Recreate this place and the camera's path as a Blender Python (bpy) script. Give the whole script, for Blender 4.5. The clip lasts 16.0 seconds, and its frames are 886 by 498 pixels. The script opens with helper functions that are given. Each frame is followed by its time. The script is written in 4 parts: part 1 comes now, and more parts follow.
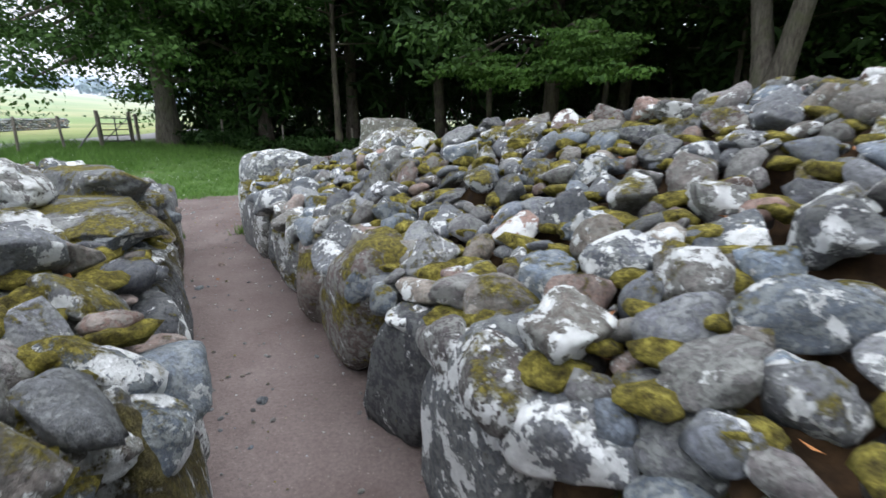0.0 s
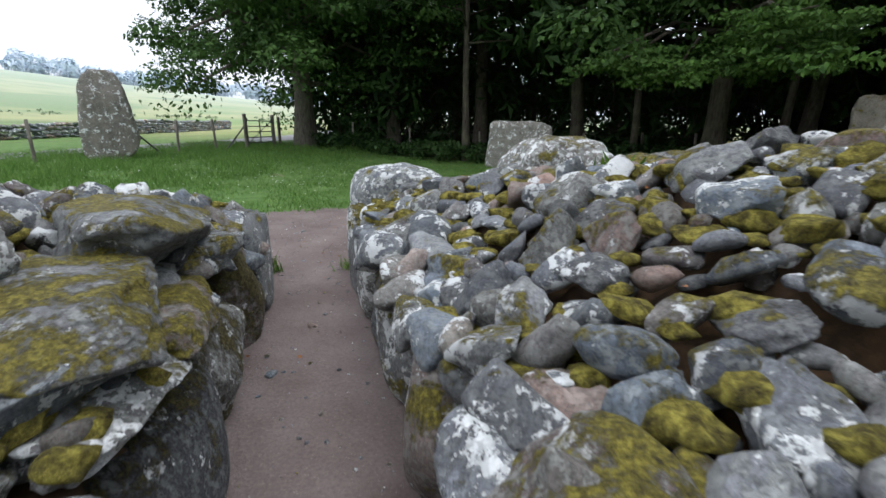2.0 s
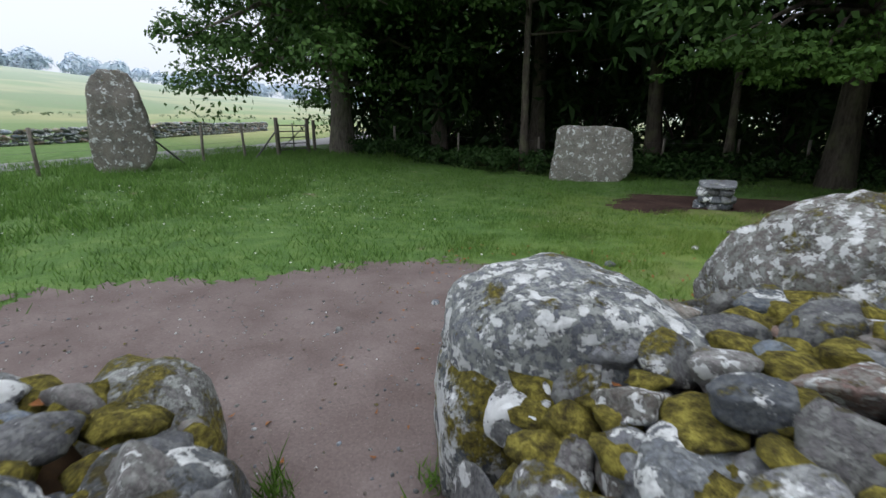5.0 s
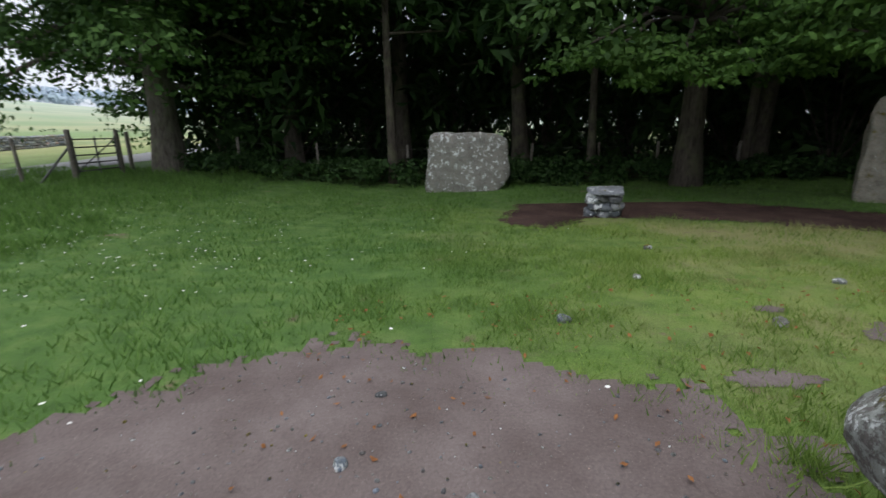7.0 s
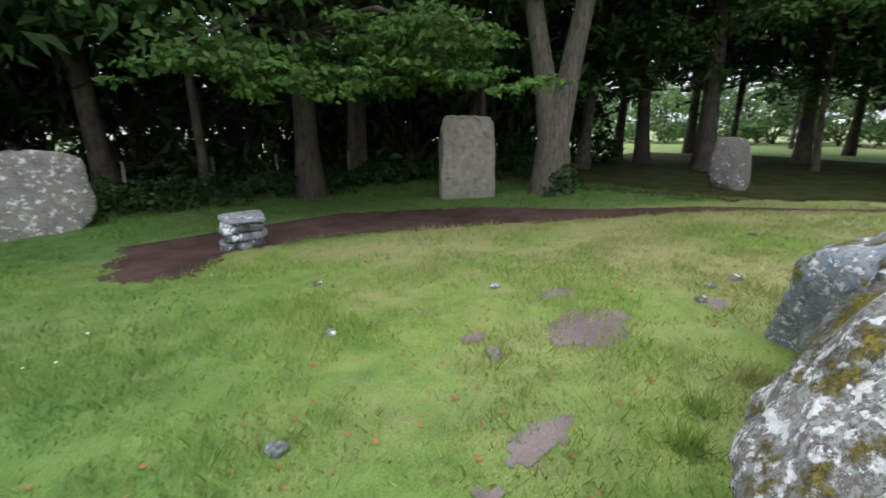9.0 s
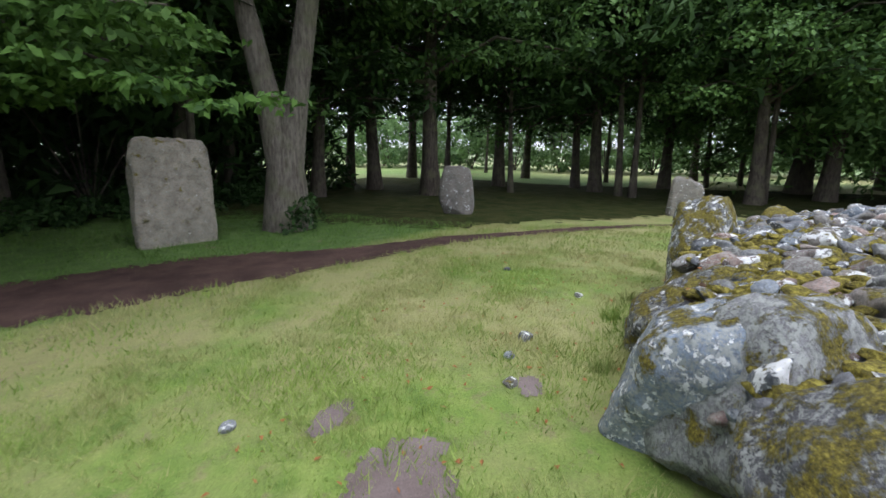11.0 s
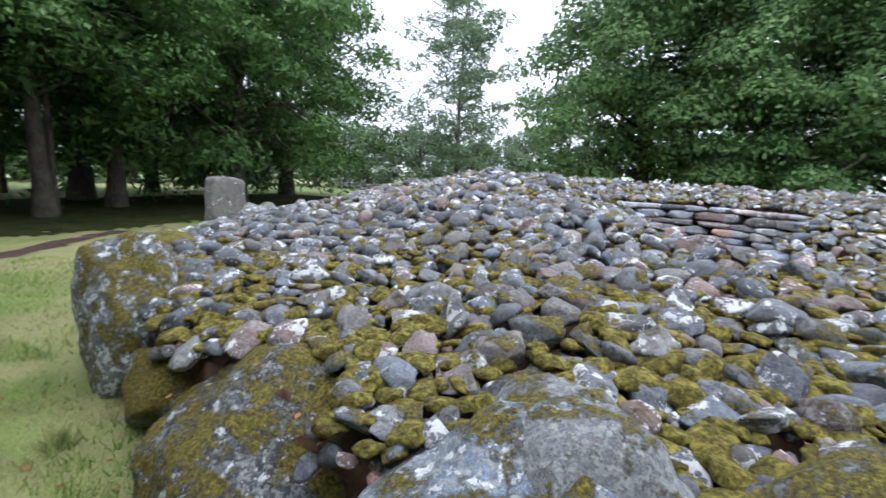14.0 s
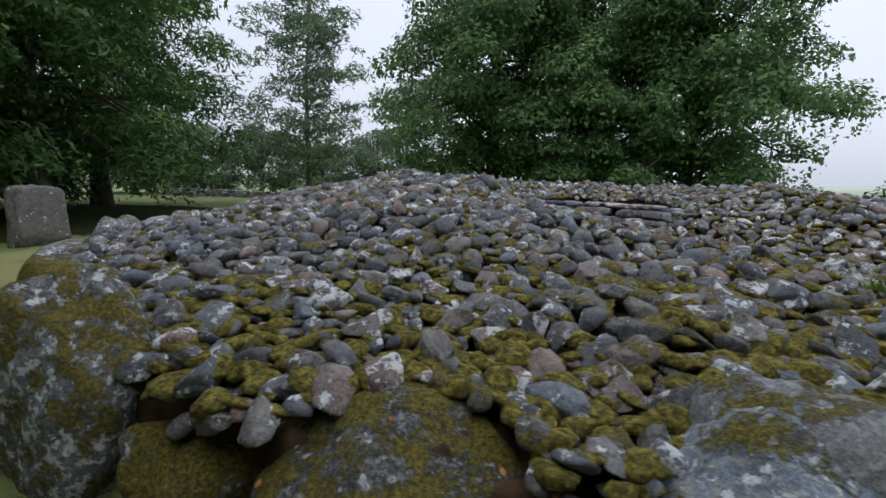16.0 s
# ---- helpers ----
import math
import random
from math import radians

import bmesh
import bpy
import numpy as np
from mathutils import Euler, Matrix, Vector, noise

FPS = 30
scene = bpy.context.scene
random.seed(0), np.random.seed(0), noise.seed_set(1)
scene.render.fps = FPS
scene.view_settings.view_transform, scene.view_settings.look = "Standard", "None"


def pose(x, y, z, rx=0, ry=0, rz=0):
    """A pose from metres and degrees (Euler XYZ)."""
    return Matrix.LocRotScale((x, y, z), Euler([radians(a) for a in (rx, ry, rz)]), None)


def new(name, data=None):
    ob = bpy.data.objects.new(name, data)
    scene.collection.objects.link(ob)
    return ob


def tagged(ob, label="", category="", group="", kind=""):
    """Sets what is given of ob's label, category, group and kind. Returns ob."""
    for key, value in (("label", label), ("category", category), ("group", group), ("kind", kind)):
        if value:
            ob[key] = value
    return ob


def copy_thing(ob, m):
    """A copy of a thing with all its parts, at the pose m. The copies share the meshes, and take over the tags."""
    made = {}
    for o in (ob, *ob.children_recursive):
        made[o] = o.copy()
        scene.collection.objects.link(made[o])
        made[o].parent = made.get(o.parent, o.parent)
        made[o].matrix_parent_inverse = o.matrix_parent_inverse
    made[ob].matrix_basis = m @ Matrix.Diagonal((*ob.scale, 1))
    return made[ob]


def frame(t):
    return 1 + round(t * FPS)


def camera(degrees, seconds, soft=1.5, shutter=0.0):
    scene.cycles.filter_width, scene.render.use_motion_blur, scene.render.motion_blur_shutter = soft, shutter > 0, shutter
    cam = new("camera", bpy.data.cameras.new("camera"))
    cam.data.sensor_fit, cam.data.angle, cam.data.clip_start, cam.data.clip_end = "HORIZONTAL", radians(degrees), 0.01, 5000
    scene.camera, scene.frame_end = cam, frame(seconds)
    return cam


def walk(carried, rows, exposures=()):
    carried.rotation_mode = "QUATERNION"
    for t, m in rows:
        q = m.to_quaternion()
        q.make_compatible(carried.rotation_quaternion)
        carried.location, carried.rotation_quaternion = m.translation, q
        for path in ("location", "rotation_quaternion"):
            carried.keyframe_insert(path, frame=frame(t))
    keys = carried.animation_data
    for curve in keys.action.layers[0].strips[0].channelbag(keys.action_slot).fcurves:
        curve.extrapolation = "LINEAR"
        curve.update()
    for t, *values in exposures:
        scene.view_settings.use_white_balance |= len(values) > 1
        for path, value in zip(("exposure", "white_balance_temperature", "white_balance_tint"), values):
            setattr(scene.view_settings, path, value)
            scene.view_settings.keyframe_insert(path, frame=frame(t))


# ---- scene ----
cam = camera(87.4, 16.0, shutter=0.25)
METRES, EYE, TILT, LEAN, TURN = 13.0, 1.32, -15.8, 0.0, 0.0
ROWS = [
    (0.0, 0.0, 0.0, 0.0, 0.0, 0.0, -0.0),
    (0.5, -0.0077, 0.0271, 0.0053, 5.79, -0.1, -1.44),
    (1.0, -0.0186, 0.0551, 0.0158, 10.32, -0.14, -2.81),
    (1.5, -0.0242, 0.0857, 0.0262, 13.3, -0.22, -3.68),
    (2.0, -0.0351, 0.1102, 0.0336, 14.12, -0.25, -3.98),
    (2.5, -0.0513, 0.1368, 0.0445, 15.18, -0.3, -4.27),
    (3.0, -0.0636, 0.1678, 0.0553, 16.23, -0.45, -4.59),
    (3.5, -0.0782, 0.1925, 0.0646, 17.38, -0.61, -4.8),
    (4.0, -0.1005, 0.2163, 0.0742, 18.7, -0.77, -5.03),
    (6.5, -0.1756, 0.3575, 0.1191, 9.97, 0.34, -2.12),
    (7.0, -0.1893, 0.3892, 0.1273, 1.54, 0.75, 0.64),
    (7.5, -0.1932, 0.4163, 0.1353, -7.93, 0.73, 3.4),
    (8.0, -0.19, 0.442, 0.1456, -18.75, 0.12, 6.57),
    (8.5, -0.1931, 0.4651, 0.1547, -30.52, -1.12, 9.42),
    (9.0, -0.1871, 0.4849, 0.1645, -43.15, -3.37, 11.6),
    (11.5, -0.0468, 0.5747, 0.1988, -82.85, -9.65, 15.07),
    (12.0, -0.0111, 0.5892, 0.2026, -91.68, -11.93, 15.03),
    (12.5, 0.03, 0.5935, 0.2045, -105.39, -15.53, 13.62),
    (13.0, 0.066, 0.5988, 0.2058, -121.79, -18.73, 11.45),
    (13.5, 0.0887, 0.593, 0.2068, -140.08, -22.02, 7.8),
    (14.0, 0.1006, 0.5884, 0.2094, -154.01, -23.49, 4.17),
    (14.5, 0.1143, 0.5907, 0.2081, -165.3, -24.17, 1.06),
    (15.0, 0.1441, 0.6005, 0.2103, -172.3, -24.19, -0.43),
    (15.5, 0.178, 0.6006, 0.207, -173.25, -24.0, -0.21),
    (16.0, 0.2138, 0.5992, 0.2092, -173.07, -24.1, 0.22),
]
walk(cam, [(t, pose(0, 0, EYE, TILT, LEAN, TURN) @ pose(METRES * x, METRES * y, METRES * z, 90 + pitch, roll, yaw)) for t, x, y, z, yaw, pitch, roll in ROWS],
     [(0, 0.7, 6280, 13), (1, 0.5, 6280, 13), (2, 0.42, 6280, 13), (3.5, 0.3, 6280, 13), (4.5, 0.2, 6280, 13), (6.5, -0.1, 6330, 13), (7, 0.1, 6350, 13), (7.5, 0.4, 6350, 13), (9, 0.9, 6280, 15), (11.5, 0.92, 6150, 17), (12.5, 1.1, 6060, 17), (13.5, 1.05, 5920, 17), (14.5, 0.68, 5950, 17), (15.2, 0.12, 6080, 16), (16, -0.3, 6130, 16)])

# ---- world, sun ----
world = bpy.data.worlds.new("sky")
scene.world = world
world.use_nodes = True
wn = world.node_tree
sky = wn.nodes.new("ShaderNodeTexSky")
sky.sky_type, sky.sun_disc = "NISHITA", False
sky.sun_elevation, sky.sun_rotation = radians(62), radians(200)
sky.air_density, sky.dust_density, sky.ozone_density = 1.0, 6.0, 1.0
soft_sky = wn.nodes.new("ShaderNodeHueSaturation")
soft_sky.inputs["Saturation"].default_value = 0.25
wn.links.new(sky.outputs["Color"], soft_sky.inputs["Color"])
wn.links.new(soft_sky.outputs["Color"], wn.nodes["Background"].inputs["Color"])
wn.nodes["Background"].inputs["Strength"].default_value = 0.06
cloud = wn.nodes.new("ShaderNodeBackground")      # the even cloud cover
cloud.inputs["Color"].default_value = (0.88, 0.95, 1.02, 1)
cloud.inputs["Strength"].default_value = 0.82
both = wn.nodes.new("ShaderNodeAddShader")
wn.links.new(wn.nodes["Background"].outputs[0], both.inputs[0])
wn.links.new(cloud.outputs[0], both.inputs[1])
wn.links.new(both.outputs[0], wn.nodes["World Output"].inputs["Surface"])
sun = new("sun", bpy.data.lights.new("sun", "SUN"))
sun.data.energy, sun.data.angle, sun.data.color = 1.5, radians(50), (1.0, 0.99, 0.96)
sun.rotation_euler = (radians(28), 0, radians(160))

# ---- plan ----
CX, CY = 1.2, -1.9            # middle of the cairn
HX, HY, HR = 1.1, -2.35, 2.15   # open chamber in it
PX, PY = -0.465, 1.36         # a place on the middle line of the passage
DX, DY = -0.497, 0.868        # the way out
HALF = 0.27


def smooth(a, b, v):
    k = np.clip((v - a) / (b - a), 0, 1)
    return k * k * (3 - 2 * k)


def kerb_radius(ang):
    """Distance of the kerb from the cairn's middle at an angle in degrees."""
    return 8.95 - 1.05 * np.exp(-((ang - 119) / 14.0) ** 2)


def passage(x, y):
    return (x - PX) * DX + (y - PY) * DY, (x - PX) * DY - (y - PY) * DX


def ground_height(x, y):
    x, y = np.asarray(x, float), np.asarray(y, float)
    r = np.hypot(x - CX, y - CY)
    z = 0.03 - 0.30 * smooth(9.5, 17, r) - 0.25 * smooth(8, 18, x) * smooth(16, 4, y)
    z = z + 0.48 * smooth(-4, -12, x) * smooth(2, 9, y)
    z = z + 0.03 * np.sin(x * 0.9 + 1) * np.cos(y * 0.7) * smooth(9, 12, r)
    far = np.hypot(x, y)
    az = np.degrees(np.arctan2(-x, y))
    hill = smooth(5, 80, az) * smooth(150, 105, az)
    z = z + hill * (far > 26) * (np.maximum(far - 26, 0) * 0.012 + 32 * smooth(60, 420, far))
    z = z + 9 * smooth(150, 900, far)
    return z


def cairn_height(x, y):
    x, y = np.asarray(x, float), np.asarray(y, float)
    dx, dy = x - CX, y - CY
    r = np.hypot(dx, dy)
    ang = np.degrees(np.arctan2(dy, dx))
    low = np.exp(-((ang - 100) / 42.0) ** 2)
    top = 1.92 - 0.42 * low
    rk = kerb_radius(ang)
    z = 0.72 + (top - 0.72) * smooth(0, 1, (rk - r) / 6.3) ** 0.8
    u, s = passage(x, y)
    right = 0.57 + 0.37 * (np.abs(s) - 0.3)
    left = 0.72 + 0.42 * (np.abs(s) - 0.3) - 0.17 * smooth(0.3, 1.0, u)
    lim = np.where(s > 0, right, left) + 1.2 * np.maximum(-2.5 - u, 0) + 0.35 * smooth(-1.2, -2.4, u)
    z = np.where(u < 6, np.minimum(z, lim), z)
    z = z - 0.30 * smooth(0.40, -0.05, rk - r)
    z = np.minimum(z, 1.40 + 0.30 * np.maximum(np.hypot(x - HX, y - HY) - HR, 0))
    z = z + 0.05 * np.sin(x * 2.3 + 0.7) * np.sin(y * 2.1)
    return z


def in_cairn(x, y, edge=0.0):
    r = np.hypot(x - CX, y - CY)
    rk = kerb_radius(np.degrees(np.arctan2(y - CY, x - CX)))
    u, s = passage(x, y)
    wide = HALF + 0.20 + 0.30 * smooth(-0.7, -1.8, u)
    hall = (np.abs(s) < wide) & (u > -3.2)
    hole = np.hypot(x - HX, y - HY) < HR + 0.12
    return (r < rk - edge) & ~hall & ~hole

# ---- materials ----
class Mat:
    """A node material with a short way to add and join nodes."""

    def __init__(self, name, rough=0.85):
        self.m = bpy.data.materials.new(name)
        self.m.use_nodes = True
        self.t = self.m.node_tree
        self.b = self.t.nodes["Principled BSDF"]
        self.b.inputs["Roughness"].default_value = rough
        self.b.inputs["Specular IOR Level"].default_value = 0.3

    def n(self, kind, **sets):
        node = self.t.nodes.new("ShaderNode" + kind)
        for k, v in sets.items():
            node.inputs[k.replace("_", " ")].default_value = v
        return node

    def link(self, a, b):
        self.t.links.new(a, b)

    def position(self):
        return self.n("NewGeometry").outputs["Position"]

    def noise(self, scale, detail=4.0, rough=0.55, vec=None):
        node = self.n("TexNoise", Scale=scale, Detail=detail, Roughness=rough)
        self.link(vec or self.position(), node.inputs["Vector"])
        return node.outputs["Fac"]

    def voronoi(self, scale, vec=None):
        node = self.n("TexVoronoi", Scale=scale)
        self.link(vec or self.position(), node.inputs["Vector"])
        return node.outputs["Distance"]

    def ramp(self, fac, *stops):
        node = self.t.nodes.new("ShaderNodeValToRGB")
        els = node.color_ramp.elements
        while len(els) < len(stops):
            els.new(0.5)
        for el, (p, c) in zip(els, stops):
            el.position = p
            el.color = (*c, 1) if isinstance(c, tuple) else (c, c, c, 1)
        self.link(fac, node.inputs["Fac"])
        return node.outputs["Color"]

    def mix(self, fac, a, b, kind="MIX"):
        node = self.t.nodes.new("ShaderNodeMix")
        node.data_type, node.blend_type = "RGBA", kind
        for sock, v in ((node.inputs[0], fac), (node.inputs[6], a), (node.inputs[7], b)):
            if isinstance(v, (int, float)):
                sock.default_value = v if sock.type == "VALUE" else (v, v, v, 1)
            elif isinstance(v, tuple):
                sock.default_value = (*v, 1)
            else:
                self.link(v, sock)
        return node.outputs[2]

    def math(self, op, a, b=0.0):
        node = self.t.nodes.new("ShaderNodeMath")
        node.operation = op
        for sock, v in zip(node.inputs, (a, b)):
            if isinstance(v, (int, float)):
                sock.default_value = v
            else:
                self.link(v, sock)
        return node.outputs[0]

    def up(self):
        sep = self.n("SeparateXYZ")
        self.link(self.n("NewGeometry").outputs["Normal"], sep.inputs[0])
        return sep.outputs["Z"]

    def drier(self):
        """Grows towards the east, where the lawn is dry."""
        sep = self.n("SeparateXYZ")
        self.link(self.position(), sep.inputs[0])
        node = self.t.nodes.new("ShaderNodeMapRange")
        for k, v in zip(("From Min", "From Max", "To Min", "To Max"), (-1.5, 3.5, 0.0, 0.15)):
            node.inputs[k].default_value = v
        self.link(sep.outputs["X"], node.inputs["Value"])
        return node.outputs["Result"]

    def lush_shade(self):
        """Grows towards the west, where the meadow is deep green, and past the path, where it paints in the trees'
        shade.
        """
        sep = self.n("SeparateXYZ")
        self.link(self.position(), sep.inputs[0])
        node = self.t.nodes.new("ShaderNodeMapRange")
        for k, v in zip(("From Min", "From Max", "To Min", "To Max"), (0.5, -3.5, 0.0, 0.9)):
            node.inputs[k].default_value = v
        self.link(self.math("ADD", self.math("SUBTRACT", sep.outputs["X"], self.math("MULTIPLY", self.math("MAXIMUM", self.math("SUBTRACT", sep.outputs["Y"], self.math("SUBTRACT", 14.2, self.math("MULTIPLY", sep.outputs["X"], 0.55))), 0.0), 6.0)), self.math("MULTIPLY", self.math("SUBTRACT", self.noise(0.7, 4), 0.5), 5.0)), node.inputs["Value"])
        return node.outputs["Result"]

    def color(self, c):
        if isinstance(c, tuple):
            self.b.inputs["Base Color"].default_value = (*c, 1)
        else:
            self.link(c, self.b.inputs["Base Color"])

    def bump(self, h, strength=0.5, distance=0.02):
        node = self.n("Bump", Strength=strength, Distance=distance)
        self.link(h, node.inputs["Height"])
        self.link(node.outputs["Normal"], self.b.inputs["Normal"])


def stone_material(name, island, moss=0.5, lichen=0.5, tone=1.0, warm=0.0, spot=7.5, crusty=None, moss_shade=1.0):
    """Weathered field stone: grey with speckle, pale lichen and cushions of moss. island: varied by mesh island, else by object."""
    m = Mat(name, 0.68)
    m.b.inputs["Specular IOR Level"].default_value = 0.35
    rnd = m.n("NewGeometry").outputs["Random Per Island"] if island else m.n("ObjectInfo").outputs["Random"]
    base = m.ramp(rnd, *((p, tuple(c * tone for c in rgb)) for p, rgb in (
        (0.0, (0.085, 0.095, 0.12)), (0.13, (0.29, 0.30, 0.32)), (0.27, (0.13, 0.155, 0.20)), (0.40, (0.30, 0.255, 0.21)), (0.52, (0.16, 0.17, 0.18)),
        (0.64, (0.20, 0.255, 0.325)), (0.76, (0.12, 0.115, 0.12)), (0.86, (0.34, 0.215, 0.175)), (0.94, (0.26, 0.27, 0.26)), (1.0, (0.17, 0.145, 0.15)))))
    if warm:
        base = m.mix(warm, base, (0.30 * tone, 0.26 * tone, 0.21 * tone))
    value = m.n("HueSaturation")
    m.link(base, value.inputs["Color"])
    m.link(m.math("ADD", 0.62, m.math("MULTIPLY", m.math("FRACT", m.math("MULTIPLY", rnd, 23.3)), 0.90)), value.inputs["Value"])
    base = value.outputs["Color"]
    shift = m.n("CombineXYZ")
    m.link(m.math("MULTIPLY", rnd, 37.0), shift.inputs[0])
    m.link(m.math("MULTIPLY", rnd, 91.0), shift.inputs[1])
    add = m.t.nodes.new("ShaderNodeVectorMath")
    m.link(m.position(), add.inputs[0])
    m.link(shift.outputs[0], add.inputs[1])
    v = add.outputs[0]
    big = m.noise(5.0, 5, 0.6, v)
    fine = m.noise(70.0, 4, 0.7, v)
    col = m.mix(0.75, base, m.ramp(big, (0.3, 0.22), (0.7, 0.80)), "OVERLAY")
    col = m.mix(0.85, col, m.ramp(fine, (0.3, 0.2), (0.72, 0.82)), "OVERLAY")
    # thin grey-green crust with dark bare rock between
    crust = m.ramp(m.noise(28.0, 8, 0.80, v), (0.48, 0.0), (0.52, 1.0))
    own = m.math("ADD", 0.3, m.math("MULTIPLY", m.math("FRACT", m.math("MULTIPLY", rnd, 5.9)), 0.7))
    col = m.mix(m.math("MULTIPLY", m.math("MULTIPLY", crust, own), 0.12 + 0.55 * lichen) if crusty is None else m.math("MULTIPLY", crust, crusty), m.mix(0.45 * lichen, col, (0.055, 0.055, 0.058)), m.mix(m.noise(60.0, 3, 0.6, v), (0.24, 0.265, 0.245), (0.47, 0.495, 0.47)))
    # pale lichen in crusts with ragged edges
    warp = m.noise(24.0, 6, 0.75, v)
    spots = m.math("ADD", m.noise(spot, 4, 0.6, v), m.math("MULTIPLY", m.math("SUBTRACT", warp, 0.5), 0.7))
    edge = 0.72 - 0.17 * lichen
    few = m.math("MULTIPLY", m.math("SUBTRACT", m.math("FRACT", m.math("MULTIPLY", rnd, 13.7)), 0.5), 0.20)
    spots = m.math("ADD", spots, few)
    lm = m.ramp(spots, (edge, 0.0), (edge + 0.025, 1.0))
    lichen_col = m.mix(m.noise(45.0, 3, 0.6, v), (0.66, 0.70, 0.70), (0.90, 0.92, 0.93))
    col = m.mix(m.math("MULTIPLY", lm, 0.94), col, lichen_col)
    speck = m.ramp(m.voronoi(34.0, v), (0.10, 1.0), (0.16, 0.0))
    gate = m.ramp(m.noise(9.0, 2, 0.5, v), (0.5, 0.0), (0.62, 1.0))
    col = m.mix(m.math("MULTIPLY", m.math("MULTIPLY", speck, gate), max(0.05, 0.8 * lichen - 0.2)), col, (0.55, 0.57, 0.54))
    # moss, thicker on top
    mn = m.math("ADD", m.noise(5.5, 4, 0.6, v), m.math("MULTIPLY", m.math("SUBTRACT", m.noise(34.0, 6, 0.78, v), 0.5), 0.55))
    mn = m.math("ADD", mn, m.math("MULTIPLY", m.up(), 0.10))
    mn = m.math("ADD", mn, m.math("MULTIPLY", m.math("SUBTRACT", m.math("FRACT", m.math("MULTIPLY", rnd, 7.3)), 0.5), 0.22))
    cut = 0.83 - 0.30 * moss
    mm = m.ramp(mn, (cut, 0.0), (cut + 0.09, 1.0))
    # a factor below 1 darkens the moss, painting shade into its colour
    moss_col = m.ramp(m.noise(48.0, 6, 0.75), (0.34, (0.045, 0.037, 0.010)), (0.5, (0.18 * moss_shade, 0.152 * moss_shade, 0.022)), (0.64, (0.40 * moss_shade, 0.345 * moss_shade, 0.055)))
    col = m.mix(mm, col, moss_col)
    m.color(col)
    h = m.math("ADD", m.math("MULTIPLY", fine, 0.35), m.math("MULTIPLY", big, 0.5))
    h = m.math("ADD", h, m.math("MULTIPLY", lm, 0.12))
    h = m.math("ADD", h, m.math("MULTIPLY", mm, m.math("ADD", 0.3, m.math("MULTIPLY", m.noise(120.0, 3, 0.7), 1.2))))
    h = m.math("ADD", h, m.math("MULTIPLY", m.noise(260.0, 3, 0.7, v), 0.22))
    h = m.math("ADD", h, m.math("MULTIPLY", crust, 0.10))
    m.bump(h, 1.0, 0.026)
    return m.m


def ground_material():
    m = Mat("grass_ground", 0.9)
    n1, n2, n3 = m.noise(0.45, 5, 0.6), m.noise(3.1, 5, 0.65), m.noise(55.0, 4, 0.7)
    col = m.ramp(n2, (0.25, (0.075, 0.135, 0.024)), (0.5, (0.14, 0.215, 0.042)), (0.75, (0.215, 0.265, 0.07)))
    col = m.mix(m.ramp(m.math("ADD", n1, m.drier()), (0.5, 0.0), (0.68, 0.75)), col, (0.27, 0.25, 0.115))
    col = m.mix(m.ramp(m.noise(6.5, 5, 0.7), (0.56, 0.0), (0.66, 0.55)), col, (0.20, 0.165, 0.095))
    col = m.mix(m.lush_shade(), col, m.ramp(n2, (0.25, (0.035, 0.085, 0.018)), (0.5, (0.07, 0.15, 0.032)), (0.75, (0.13, 0.21, 0.055))))
    soil = m.ramp(m.math("ADD", m.noise(1.6, 5, 0.6), m.math("MULTIPLY", m.math("SUBTRACT", n2, 0.5), 0.3)), (0.66, 0.0), (0.72, 0.9))
    col = m.mix(soil, col, (0.16, 0.115, 0.085))
    col = m.mix(0.6, col, m.ramp(n3, (0.3, 0.3), (0.7, 0.72)), "OVERLAY")
    # far away: fields in strips and tussocks
    sep = m.n("SeparateXYZ")
    m.link(m.position(), sep.inputs[0])
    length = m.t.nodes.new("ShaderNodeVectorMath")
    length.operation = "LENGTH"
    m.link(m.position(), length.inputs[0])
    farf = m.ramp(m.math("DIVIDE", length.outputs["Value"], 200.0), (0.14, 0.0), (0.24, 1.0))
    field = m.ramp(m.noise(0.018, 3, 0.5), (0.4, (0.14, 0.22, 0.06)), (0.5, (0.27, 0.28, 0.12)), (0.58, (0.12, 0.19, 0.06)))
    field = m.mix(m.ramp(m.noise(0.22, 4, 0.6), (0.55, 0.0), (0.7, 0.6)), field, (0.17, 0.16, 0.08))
    # air haze painted in: the field colour pales with distance
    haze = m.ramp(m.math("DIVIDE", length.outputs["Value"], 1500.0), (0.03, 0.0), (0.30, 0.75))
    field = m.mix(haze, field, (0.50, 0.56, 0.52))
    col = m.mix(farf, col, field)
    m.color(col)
    m.bump(m.math("ADD", n3, n2), 0.6, 0.04)
    return m.m


def dirt_material(name, a, b, gloss=0.2):
    m = Mat(name, 0.92)
    m.b.inputs["Specular IOR Level"].default_value = gloss
    n1, n2 = m.noise(1.7, 5, 0.6), m.noise(60.0, 5, 0.7)
    col = m.mix(m.ramp(n1, (0.35, 0.0), (0.68, 1.0)), a, b)
    col = m.mix(0.5, col, m.ramp(n2, (0.3, 0.28), (0.7, 0.72)), "OVERLAY")
    grit = m.ramp(m.voronoi(85.0), (0.12, 1.0), (0.2, 0.0))
    gate = m.ramp(m.noise(30.0, 2), (0.52, 0.0), (0.6, 0.55))
    col = m.mix(m.math("MULTIPLY", grit, gate), col, (0.40, 0.37, 0.34))
    m.color(col)
    m.bump(m.math("ADD", n2, m.math("MULTIPLY", m.noise(9.0, 4), 1.5)), 0.55, 0.02)
    return m.m


